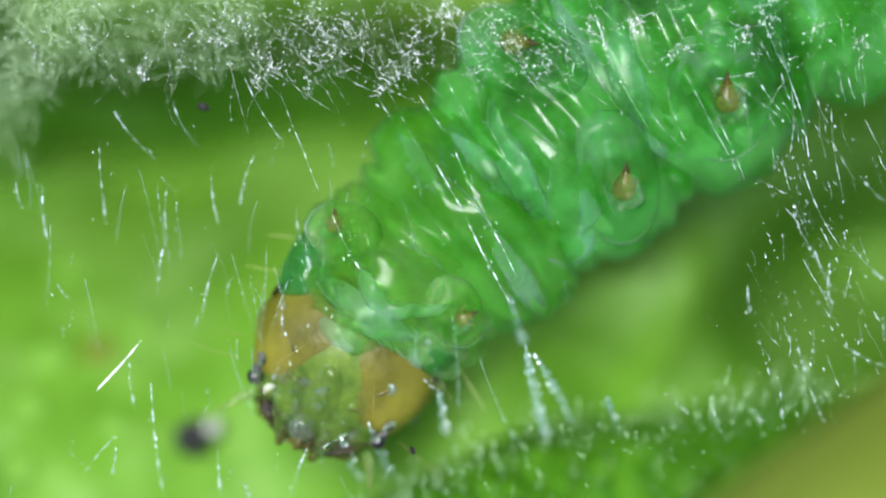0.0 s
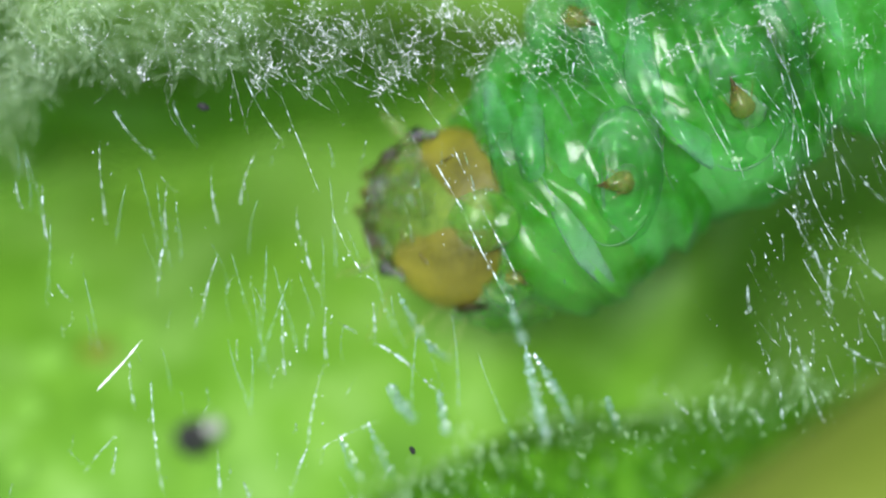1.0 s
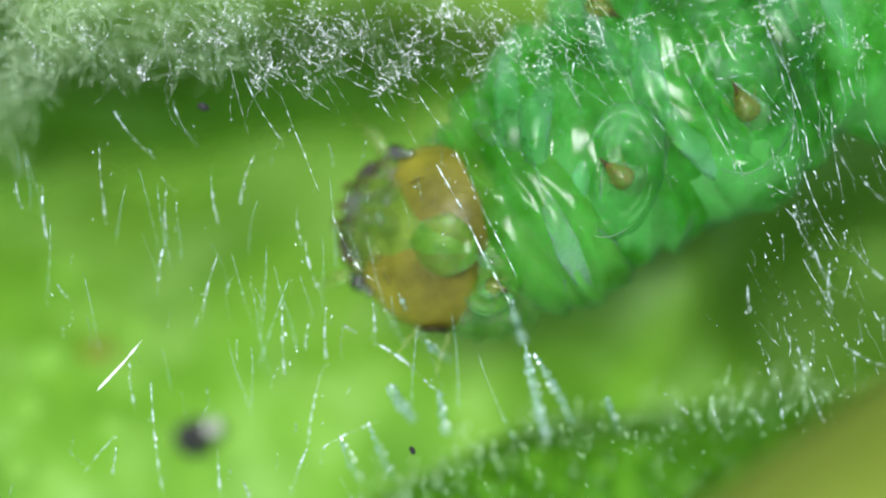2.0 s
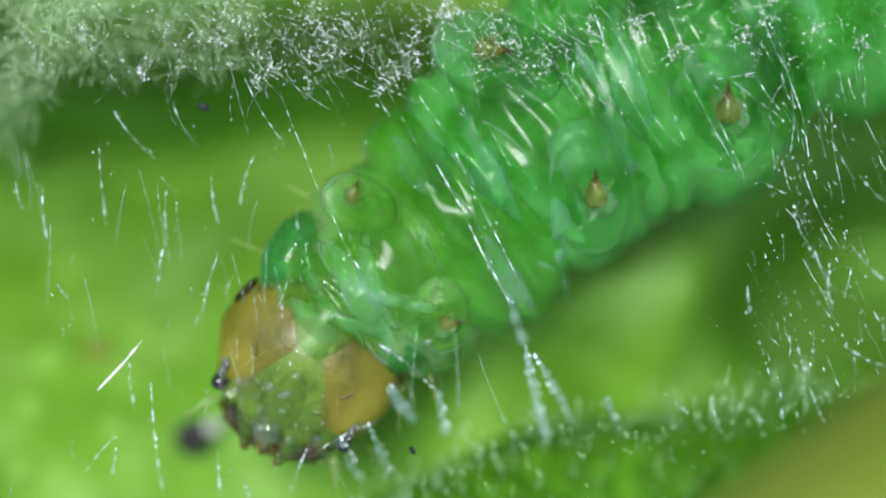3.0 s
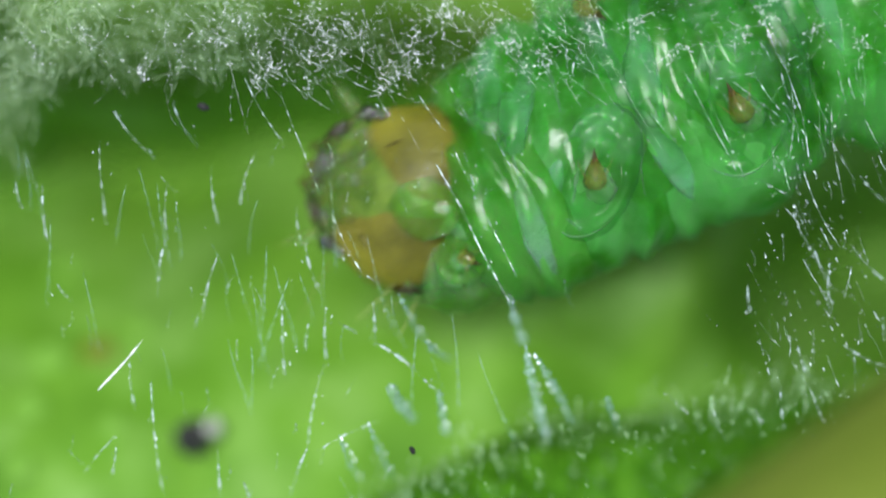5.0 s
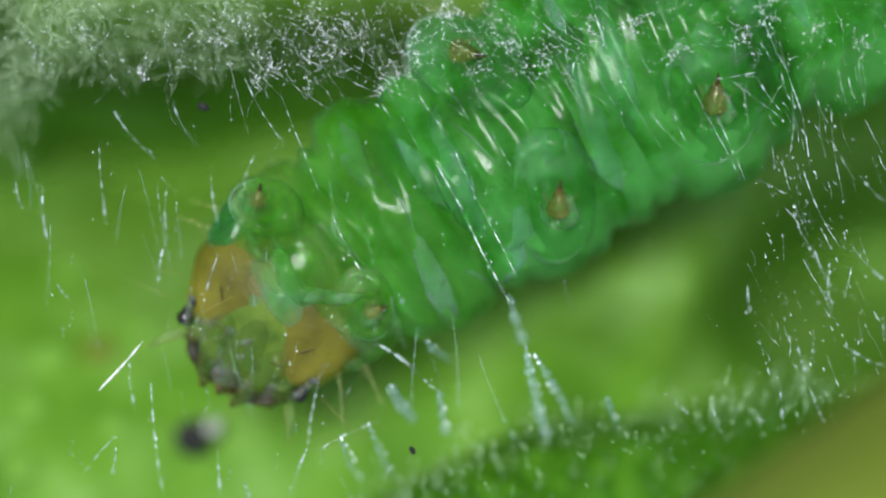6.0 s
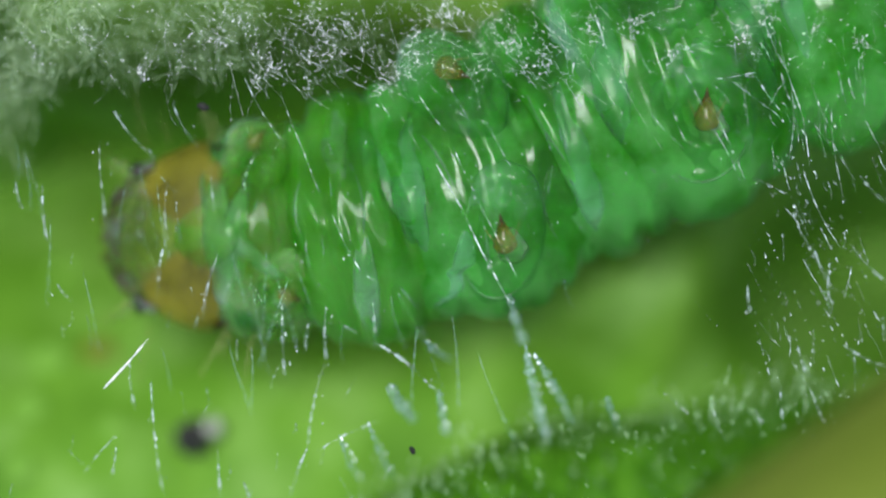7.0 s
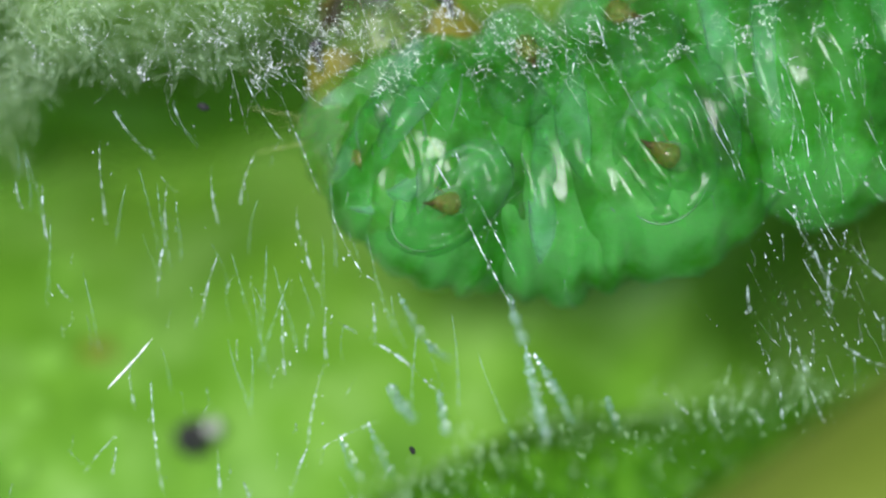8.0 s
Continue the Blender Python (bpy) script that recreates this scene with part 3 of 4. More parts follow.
# Through time: seconds, then for head, chest and waist (u, v, heading, pitch, roll).
POSES = [
    (0.0, (598, 655, -118, 0, 0), (983, 223, -143, 0, 0), (1183, 72, -152, 0, 0)),
    (0.3, (605, 650, -119, 0, 0), (983, 223, -143, 0, 0), (1183, 72, -152, 0, 0)),
    (0.5, (640, 574, -133, 8, 0), (995, 212, -147, 0, 2), (1190, 73, -153, 0, 0)),
    (0.6, (648, 510, -143, 14, 0), (1008, 212, -150, 0, 5), (1196, 80, -153, 0, 2)),
    (0.7, (690, 466, -157, 18, 0), (1020, 216, -153, 0, 8), (1203, 83, -154, 0, 3)),
    (0.8, (725, 442, -171, 20, 0), (1029, 225, -157, 0, 12), (1210, 87, -155, 0, 4)),
    (0.9, (768, 398, -184, 12, 0), (1040, 233, -162, 0, 16), (1218, 93, -156, 0, 6)),
    (1.0, (796, 378, -193, 10, 0), (1042, 242, -166, 0, 18), (1226, 100, -157, 0, 8)),
    (1.1, (802, 298, -210, 5, 0), (1059, 245, -175, 0, 20), (1234, 110, -158, 0, 10)),
    (1.2, (815, 220, -227, 0, 0), (1064, 252, -185, 0, 22), (1242, 120, -159, 0, 12)),
    (1.3, (878, 120, -241, -2, 0), (1073, 263, -196, 0, 24), (1249, 126, -160, 0, 13)),
    (1.5, (905, 88, -250, -6, 0), (1069, 264, -206, 0, 23), (1254, 132, -160, 0, 14)),
    (1.7, (858, 262, -238, 2, 0), (1087, 241, -198, 0, 22), (1252, 122, -160, 0, 12)),
    (2.2, (690, 440, -168, 18, 0), (1015, 221, -160, 0, 12), (1221, 99, -156, 0, 6)),
    (2.6, (570, 600, -132, 6, 0), (959, 219, -148, 0, 2), (1193, 92, -153, 0, 1)),
    (2.8, (535, 635, -124, 0, 0), (945, 222, -145, 0, 0), (1188, 89, -153, 0, 0)),
    (3.0, (535, 662, -117, 0, 0), (937, 236, -144, 0, 0), (1187, 89, -153, 0, 0)),
    (3.5, (545, 662, -117, 0, 0), (935, 236, -144, 0, 0), (1187, 89, -153, 0, 0)),
    (3.6, (552, 640, -122, 2, 0), (939, 232, -145, 0, 0), (1188, 89, -153, 0, 0)),
    (3.7, (598, 578, -140, 10, 0), (962, 226, -149, 0, 3), (1195, 94, -154, 0, 2)),
    (3.8, (592, 515, -154, 18, 0), (988, 234, -154, 0, 8), (1199, 98, -154, 0, 3)),
    (4.0, (630, 408, -178, 13, 0), (1009, 268, -162, 0, 16), (1212, 108, -156, 0, 6)),
    (4.1, (666, 348, -196, 10, 0), (1009, 272, -170, 0, 18), (1220, 115, -157, 0, 8)),
    (4.2, (698, 310, -210, 6, 0), (1010, 273, -178, 0, 20), (1227, 123, -158, 0, 10)),
    (4.3, (760, 218, -224, 2, 0), (1024, 271, -190, 0, 22), (1233, 129, -159, 0, 12)),
    (4.5, (870, 72, -251, -6, 0), (1032, 271, -206, 0, 25), (1239, 133, -160, 0, 13)),
    (4.7, (842, 172, -238, -4, 0), (1051, 249, -202, 0, 24), (1242, 129, -160, 0, 13)),
    (5.2, (600, 420, -170, 16, 0), (977, 219, -162, 0, 12), (1211, 98, -157, 0, 6)),
    (5.6, (500, 570, -130, 4, 0), (914, 215, -150, 0, 3), (1177, 76, -154, 0, 2)),
    (5.8, (478, 606, -124, 0, 0), (897, 219, -147, 0, 0), (1169, 70, -154, 0, 0)),
    (6.0, (478, 562, -124, 4, 0), (882, 247, -148, 0, 0), (1167, 74, -154, 0, 0)),
    (6.2, (455, 545, -130, 6, 0), (860, 261, -149, 0, 0), (1163, 81, -155, 0, 0)),
    (6.4, (345, 598, -126, 0, 0), (800, 302, -150, 0, 0), (1155, 93, -155, 0, 0)),
    (6.6, (318, 590, -130, 0, 0), (792, 308, -151, 0, 0), (1152, 94, -156, 0, 0)),
    (6.7, (318, 558, -142, 8, 0), (798, 303, -153, 0, 0), (1151, 95, -156, 0, 0)),
    (6.8, (325, 516, -157, 16, 0), (809, 300, -156, 0, 2), (1155, 101, -157, 0, 2)),
    (7.0, (338, 420, -179, 14, 0), (828, 303, -162, 0, 6), (1170, 112, -160, 0, 6)),
    (7.1, (354, 346, -190, 12, 0), (823, 297, -167, 0, 10), (1160, 139, -161, 0, 10)),
    (7.2, (382, 318, -199, 8, 0), (807, 300, -177, 0, 15), (1145, 164, -162, 0, 15)),
    (7.3, (446, 252, -223, 2, 0), (790, 305, -191, 0, 17), (1112, 196, -163, 0, 19)),
    (7.5, (556, 194, -240, -8, 0), (800, 280, -206, 0, 18), (1098, 222, -164, 0, 22)),
    (7.8, (668, 134, -246, -8, 0), (812, 262, -207, 0, 15), (1112, 226, -164, 0, 22)),
    (8.0, (694, 96, -249, -8, 0), (824, 258, -207, 0, 14), (1124, 228, -164, 0, 22)),
]


def step(spot, along, a=None):
    u, v = spot[:2]
    a = spot[2] if a is None else a
    return u + along * math.cos(radians(a)), v - along * math.sin(radians(a))


# The first leg ring through time: seconds, u, v, heading.
FIRST = [(0.0, 695, 496, -126), (0.3, 698, 494, -127), (0.5, 740, 468, -136), (0.7, 790, 437, -155), (0.9, 842, 411, -170), (1.0, 888, 386, -182), (1.2, 851, 275, -210), (1.3, 867, 223, -224),
         (1.5, 905, 185, -236), (1.7, 888, 308, -210), (1.95, 862, 372, -190), (2.2, 800, 415, -164), (2.6, 700, 468, -146), (2.8, 693, 472, -144), (3.5, 694, 470, -142), (3.7, 705, 453, -143), (3.8, 709, 436, -148),
         (4.0, 735, 373, -166), (4.2, 765, 345, -188), (4.3, 790, 338, -200), (4.5, 850, 218, -230), (4.7, 885, 268, -218), (5.2, 712, 398, -160), (5.6, 566, 472, -135), (5.8, 551, 475, -132),
         (6.2, 548, 459, -136), (6.4, 487, 482, -148), (6.6, 454, 486, -155), (6.8, 460, 462, -157), (6.9, 464, 445, -160), (7.0, 469, 402, -168), (7.1, 480, 337, -180), (7.3, 535, 318, -200),
         (7.5, 612, 312, -222), (7.6, 645, 285, -227), (8.0, 722, 205, -236)]


def first_ring(t):
    for (t0, *a), (t1, *b) in zip(FIRST, FIRST[1:]):
        if t <= t1:
            q = (t - t0) / (t1 - t0)
            return [x + (y - x) * q for x, y in zip(a, b)]
    return FIRST[-1][1:]


def neck_of(t, chest):
    u, v, a = first_ring(t)
    return u, v, a, 0, 0.7 * chest[4]


def way_between(a, b, near):
    way = math.degrees(math.atan2(b[1] - a[1], a[0] - b[0]))
    while way - near > 180:
        way -= 360
    while near - way > 180:
        way += 360
    return way


def nape_of(head, neck):
    """The soft ring between the head and the first leg ring."""
    a, b = step(head, -115), step(neck, 75)
    return 0.5 * (a[0] + b[0]), 0.5 * (a[1] + b[1]), 0.5 * (head[2] + neck[2]), 0.6 * head[3], 0.6 * neck[4]


def link_of(neck, chest):
    a, b = step(neck, -90), step(chest, 120)
    mean = (neck[2] + chest[2]) / 2
    return 0.5 * (a[0] + b[0]), 0.5 * (a[1] + b[1]), 0.35 * way_between(a, b, mean) + 0.65 * mean, 0, 0.9 * chest[4]


def saddle_of(chest, waist):
    a, b = step(chest, -110), step(waist, 110)
    mean = 0.6 * waist[2] + 0.4 * chest[2]
    return 0.5 * (a[0] + b[0]), 0.5 * (a[1] + b[1]), 0.5 * way_between(a, b, mean) + 0.5 * mean, 0, 0.5 * (chest[4] + waist[4])


def placed(spot, h):
    """A pose in the caterpillar's own space."""
    p = at(spot[0], spot[1], h) - caterpillar.location
    return Matrix.Translation(p) @ pose(0, 0, 0, 0, 0, spot[2]) @ pose(0, 0, 0, 0, spot[3], 0) @ pose(0, 0, 0, spot[4], 0, 0)


# ---- silk ----


def thread(u0, v0, u1, v1, h0=2.1, h1=2.1, thick=3.0, bow=0.0, mat=None, name="silk_thread", label="fine straight beaded silk thread"):
    a, b = at(u0, v0, h0), at(u1, v1, h1)
    n = max(8, int((b - a).length / (9 * STEP)))
    side = (b - a).cross(Vector((0, 0, 1))).normalized()
    pts, radii = [], []
    seed = rng.uniform(0, 50)
    for i in range(n + 1):
        q = i / n
        pts.append(a.lerp(b, q) + side * STEP * (bow * math.sin(math.pi * q) + 3 * noise.noise((q * n / 12, seed, 0))))
        radii.append(thick * STEP * max(0.3, 0.7 + 1.1 * noise.noise((i * 0.8, seed, 3))) * (0.15 + 0.85 * min(1, 8 * q, 8 * (1 - q))))
    v, f = tube(pts, radii, 6)
    ob = new(name, mesh_of(name, v, f, mat or SILK))
    tagged(ob, label, "silk thread", "silk threads across the leaf")
    return ob


# u, v of both ends, thickness, bow
NEAR_BODY = [(497, 165, 522, 232, 3, 0), (522, 232, 568, 345, 3.4, 0), (432, 138, 505, 262, 3, 4), (588, 380, 642, 485, 3.4, 5), (642, 485, 672, 500, 2, 0),
        (772, 290, 822, 380, 4.2, 0), (822, 380, 905, 540, 6.0, 3), (785, 135, 830, 215, 2.4, 0), (740, 165, 790, 235, 2.2, 3), (800, 255, 842, 345, 2.6, 3),
        (842, 345, 915, 490, 4.2, 0), (860, 215, 905, 300, 1.8, 0), (1212, 130, 1300, 292, 2.2, 2), (1252, 175, 1320, 326, 2.2, -3)]
NEAR_REAR = [(1297, 145, 1380, 208, 2.6, 0), (1262, 142, 1338, 130, 2.2, 0), (1336, 132, 1388, 205, 2.6, 3), (1345, 20, 1392, 130, 3, 4), (1378, 62, 1420, 205, 3.4, 3),
        (1420, 205, 1432, 300, 3, 0), (1400, 150, 1395, 290, 2.4, -6), (1432, 135, 1466, 222, 2.0, 2), (1470, 190, 1492, 360, 2.4, 4), (1420, 300, 1490, 440, 3.6, 8),
        (1335, 315, 1390, 345, 3.0, 0), (1530, 210, 1562, 275, 2.2, 0), (1150, 200, 1215, 265, 2.0, 3), (1180, 150, 1220, 270, 1.8, 3)]
NEAR_WEB = [(1310, 20, 1302, 110, 2.0, 5), (1302, 110, 1340, 85, 2.0, 0), (1290, 22, 1370, 5, 2.0, 0), (1000, 45, 1010, 150, 1.6, 4), (960, 40, 1005, 95, 2.0, 0),
        (1030, 60, 1010, 135, 1.6, 0), (1112, 10, 1150, 130, 1.8, 8), (905, 55, 940, 130, 1.6, 4), (965, 100, 985, 118, 3.0, 0), (1052, 25, 1074, 88, 5.0, 0),
        (500, 60, 570, 120, 1.6, 6), (590, 110, 660, 160, 1.8, 8), (660, 150, 700, 218, 1.8, 5)]
NEAR = NEAR_BODY + NEAR_REAR + NEAR_WEB
MIDDLE_FLOOR = [(297, 320, 295, 420, 3.4, 3), (295, 420, 278, 525, 3.0, 3), (178, 250, 188, 400, 2.8, 3), (75, 325, 85, 430, 3.0, 3), (262, 262, 272, 282, 3.6, 0),
        (305, 180, 352, 262, 2.4, 4), (200, 195, 270, 280, 1.6, 4), (455, 268, 425, 365, 3.0, 8), (375, 290, 385, 400, 2.0, 3), (385, 455, 360, 560, 2.8, 5),
        (352, 555, 345, 582, 3.6, 0), (100, 500, 128, 532, 2.8, 3), (82, 515, 84, 545, 2.6, 0), (28, 320, 40, 368, 2.8, 2)]
MIDDLE_VEIN = [(500, 532, 505, 672, 3.2, 2), (525, 365, 538, 440, 2.6, 3), (540, 430, 568, 520, 2.8, 6), (545, 570, 542, 622, 2.4, 0), (578, 540, 578, 640, 3.4, 2),
        (576, 640, 545, 790, 3.6, 6), (545, 790, 515, 880, 3.2, 4), (660, 535, 664, 612, 3.8, 0), (664, 606, 742, 660, 4.6, -4), (742, 660, 790, 700, 3.0, 3),
        (600, 570, 632, 590, 3.4, 0), (230, 640, 240, 725, 2.6, 3), (268, 675, 290, 880, 2.2, 3), (420, 600, 420, 642, 3.0, 0)]
MIDDLE_HOLLOW = [(205, 770, 150, 840, 2.4, 3), (205, 790, 200, 845, 2.2, 0), (385, 795, 392, 880, 4.0, 2), (430, 850, 445, 885, 4.0, 0), (366, 690, 372, 715, 3.0, 0),
        (560, 800, 670, 745, 2.0, -4), (600, 840, 625, 885, 2.8, 0), (1322, 500, 1330, 560, 2.6, 2), (1385, 575, 1402, 605, 2.8, 0), (1410, 610, 1432, 668, 3.4, 3),
        (1468, 460, 1470, 560, 4.4, 3), (1440, 580, 1438, 650, 3.0, 0), (1492, 610, 1568, 650, 4.0, 3), (1380, 690, 1390, 760, 2.0, 2)]
MIDDLE_REST = [(1435, 690, 1465, 758, 2.8, 2), (1562, 560, 1564, 600, 4.0, 0), (1180, 695, 1215, 730, 2.6, 3), (1262, 725, 1285, 775, 2.4, 3), (1335, 725, 1350, 750, 3.0, 0),
        (1440, 440, 1478, 520, 3.2, 4), (1505, 430, 1568, 500, 2.6, 4), (1410, 400, 1450, 470, 3.0, 0), (1520, 310, 1568, 360, 2.4, 3)]
MIDDLE = MIDDLE_FLOOR + MIDDLE_VEIN + MIDDLE_HOLLOW + MIDDLE_REST
WIDE = [(900, 520, 930, 610, 9, 2), (930, 610, 972, 785, 11, 5), (945, 625, 1015, 755, 8, -4), (705, 520, 752, 600, 6, 3), (752, 600, 800, 640, 7, 4), (690, 680, 735, 745, 12, 4), (780, 690, 790, 770, 10, 3), (1075, 700, 1095, 760, 7, 2), (600, 770, 640, 850, 6, 5), (650, 745, 700, 850, 5, 4)]
for u0, v0, u1, v1, thick, bow in NEAR:
    thread(u0, v0, u1, v1, 2.05, 2.0, thick * 0.36, bow)
for u0, v0, u1, v1, thick, bow in MIDDLE:
    thread(u0, v0, u1, v1, 1.9, 1.65, thick * 0.72, bow)
for u0, v0, u1, v1, thick, bow in WIDE:
    thread(u0, v0, u1, v1, 1.9, 1.1, thick * 0.95, bow, FAINT, "silk_ribbon", "pale translucent flat silk strand")
for k in range(70):
    u0, v0 = rng.gauss(1440, 75), rng.uniform(60, 660)
    way, far = rng.gauss(1.25, 0.22), rng.uniform(14, 80)
    thread(u0, v0, u0 + far * math.cos(way), v0 + far * math.sin(way), 2.05, 2.0, rng.uniform(0.4, 1.1), rng.uniform(-4, 4), None, "silk_thread", "short broken silk thread end")
for k in range(36):
    u0, v0 = rng.uniform(20, 700), rng.uniform(230, 860)
    way, far = rng.gauss(1.6, 0.3), rng.uniform(12, 60)
    thread(u0, v0, u0 + far * math.cos(way), v0 + far * math.sin(way), 2.0, 1.6, rng.uniform(0.8, 1.8), rng.uniform(-4, 4), None, "silk_thread", "short broken silk thread end")
for k in range(46):
    u0, v0 = rng.uniform(20, 1000), rng.uniform(200, 620)
    way, far = rng.gauss(1.45, 0.2), rng.uniform(60, 190)
    thread(u0, v0, u0 + far * math.cos(way), v0 + far * math.sin(way), 2.0, 1.5, rng.uniform(0.6, 1.2), rng.uniform(-6, 6), FAINT, "silk_thread", "faint long dashed silk thread")
NEEDLE = thread(172, 692, 250, 602, 2.1, 2.1, 2.4, 0, GLINT, "needle_hair", "straight white glassy loose hair")


def wisp(u, v, h, way, bend, n, reach, r, jitter=0.4):
    pts = []
    for i in range(n):
        pts.append(at(u, v, h))
        u, v, h = u + reach * math.cos(way), v + reach * math.sin(way), h + rng.uniform(-0.02, 0.02)
        way += bend + rng.uniform(-jitter, jitter)
    return tube(pts, [r * STEP * rng.uniform(0.6, 1.5) for _ in pts], 4)


def web_rim(u):
    return 130 + 55 * noise.noise((u / 75, 3.3, 0)) + 40 * ease(u, 260, 100) + 10 * math.sin(u / 30)


# knots of the web along the far side: u, v, spread
KNOTS = [(60, 90, 10), (150, 60, 10), (250, 120, 12), (320, 100, 14), (380, 60, 14), (420, 30, 10), (464, 140, 18), (490, 125, 18), (545, 25, 18), (560, 60, 24), (572, 96, 28), (555, 150, 10),
         (600, 40, 14), (640, 70, 12), (680, 155, 16), (700, 130, 20), (726, 100, 32), (735, 70, 18), (795, 40, 26), (800, 15, 18), (840, 120, 12), (870, 30, 14), (905, 75, 18),
         (960, 100, 14), (1050, 60, 18), (1120, 40, 12), (1190, 90, 10), (1310, 60, 20), (1350, 30, 14), (1440, 50, 10), (1520, 80, 10)]


def fuzz():
    """The tangle of silk along the far side: knots, specks and slack strands, over a finer veil."""
    pieces = []

    def speck(p, most=1.3):
        w = min(most, 0.35 + rng.expovariate(2.6)) * STEP
        pieces.append(moved(lump(w * rng.uniform(1, 2.4), w, w, None, 4, 5), Matrix.Translation(p) @ pose(0, 0, 0, 0, 0, rng.uniform(0, 180))))

    def strand(u, v, h, way, n, reach, r, kink, gum=0.2):
        """A fine strand of straight stretches with tiny specks of gum on it and close beside it."""
        pts = []
        for i in range(n):
            pts.append(at(u, v, h))
            u, v, h = u + reach * math.cos(way), v + reach * math.sin(way), h + rng.uniform(-0.02, 0.02)
            way += rng.gauss(0, 0.12) if rng.random() < 0.6 else rng.gauss(0, kink)
            if rng.random() < gum:
                speck(at(u + rng.gauss(0, 2.2), v + rng.gauss(0, 2.2), h))
        pieces.append(tube(pts, [r * STEP * rng.uniform(0.5, 1.4) for _ in pts], 4))

    for u0, v0, wide in KNOTS:                                             # knots of short branching ends, thick with gum
        for i in range(int(4 + wide * 0.45)):
            u, v = u0 + rng.gauss(0, wide * 0.45), v0 + rng.gauss(0, wide * 0.7)
            strand(u, v, 2.02 + rng.uniform(-0.10, 0.05), rng.gauss(1.3, 1.0) + math.pi * rng.randint(0, 1), rng.randint(4, 10), 3.2, rng.uniform(0.14, 0.34), 0.8, 0.75)
    for (u0, v0, wide), (u1, v1, w1) in zip(KNOTS, KNOTS[1:]):             # slack lines from knot to knot
        way = math.atan2(v1 - v0, u1 - u0)
        strand(u0, v0, 2.02, way, int(math.hypot(u1 - u0, v1 - v0) / 4), 4.2, 0.15, 0.25, 0.25)
    for k in range(1100):                                                  # loose specks
        u = rng.uniform(-40, 1600) if k % 2 else rng.uniform(380, 1050)
        v = web_rim(u) * (1.08 - rng.random() ** 0.8 * 1.15) + rng.gauss(0, 12)
        speck(at(u, v, 2.02 + rng.gauss(0, 0.09)), 1.0)
    for k in range(120):                                                   # loose bits
        u = rng.uniform(-60, 1640)
        v = web_rim(u) * (1 - rng.random() ** 0.7 * 1.2) + rng.uniform(-10, 22)
        strand(u, v, 2.02 + rng.uniform(-0.14, 0.06), rng.uniform(0, 6.3), rng.randint(2, 6), 4, rng.uniform(0.15, 0.3), 0.5, 0.4)
    for k in range(60):                                                    # slack strands
        u = rng.uniform(-40, 1600)
        strand(u, rng.uniform(-20, 120), 2.02 + rng.uniform(-0.2, 0.06), rng.uniform(0.4, 2.4), rng.randint(10, 24), 6, rng.uniform(0.10, 0.2), 0.12, 0.12)
    for k in range(45):                                                    # long taut filaments that slant down across it
        u, v, way, far = rng.uniform(380, 1120), rng.uniform(-30, 110), rng.gauss(0.75, 0.3), rng.uniform(60, 210)
        h = 2.02 + rng.uniform(-0.10, 0.06)
        pts = [at(u + far * q / 9 * math.cos(way), v + far * q / 9 * math.sin(way) + 4 * math.sin(q / 9 * math.pi), h) for q in range(10)]
        pieces.append(tube(pts, [rng.uniform(0.10, 0.32) * STEP for _ in pts], 4))
    v, f = joined(pieces)
    ob = new("silk_web", mesh_of("silk_web", v, f, WEB))
    tagged(ob, "tangled white curly silk web along the leaf roll", "silk web", kind="stuff")
    pieces = []
    for k in range(900):
        u = rng.uniform(-60, 1640) if k % 4 == 0 else rng.uniform(-60, 470)
        v = web_rim(u) * (1 - rng.random() ** 0.8 * 1.4) + rng.uniform(-10, 10)
        pieces.append(wisp(u, v, rng.uniform(0.9, 1.8), rng.uniform(0, 6.3), rng.uniform(-0.1, 0.1), rng.randint(4, 9), 9, rng.uniform(0.5, 1.1)))
    v, f = joined(pieces)
    tagged(new("silk_veil", mesh_of("silk_veil", v, f, VEIL)), "fine pale silk veil beneath the web", "silk web", kind="stuff")


fuzz()


def leaf_hairs():
    """Pale felt on the far wall and its raised corner, and on the near vein."""
    pieces = []
    for k in range(620):
        u = rng.uniform(-80, 1640)
        v = web_rim(u) * (1.0 - rng.random() ** 0.8 * 1.5) - 10
        if k % 4:
            u = rng.uniform(-60, 170)
        if u < 170:
            v = rng.uniform(-30, 260 - 1.4 * u)
        h = leaf_height(u, v) + rng.uniform(0.1, 1.3)
        if k % 3 == 0:
            u, v, h = rng.uniform(-60, 50), rng.uniform(-20, 275), rng.uniform(0.2, 1.3)
        pieces.append(wisp(u, v, h, rng.uniform(0, 6.3), rng.uniform(-0.3, 0.3), rng.randint(4, 7), 9, rng.uniform(0.5, 1.2)))
    v, f = joined(pieces)
    tagged(new("leaf_hairs", mesh_of("leaf_hairs", v, f, HAZE)), "short pale felt of hairs on the leaf", "leaf hairs", kind="stuff")


leaf_hairs()


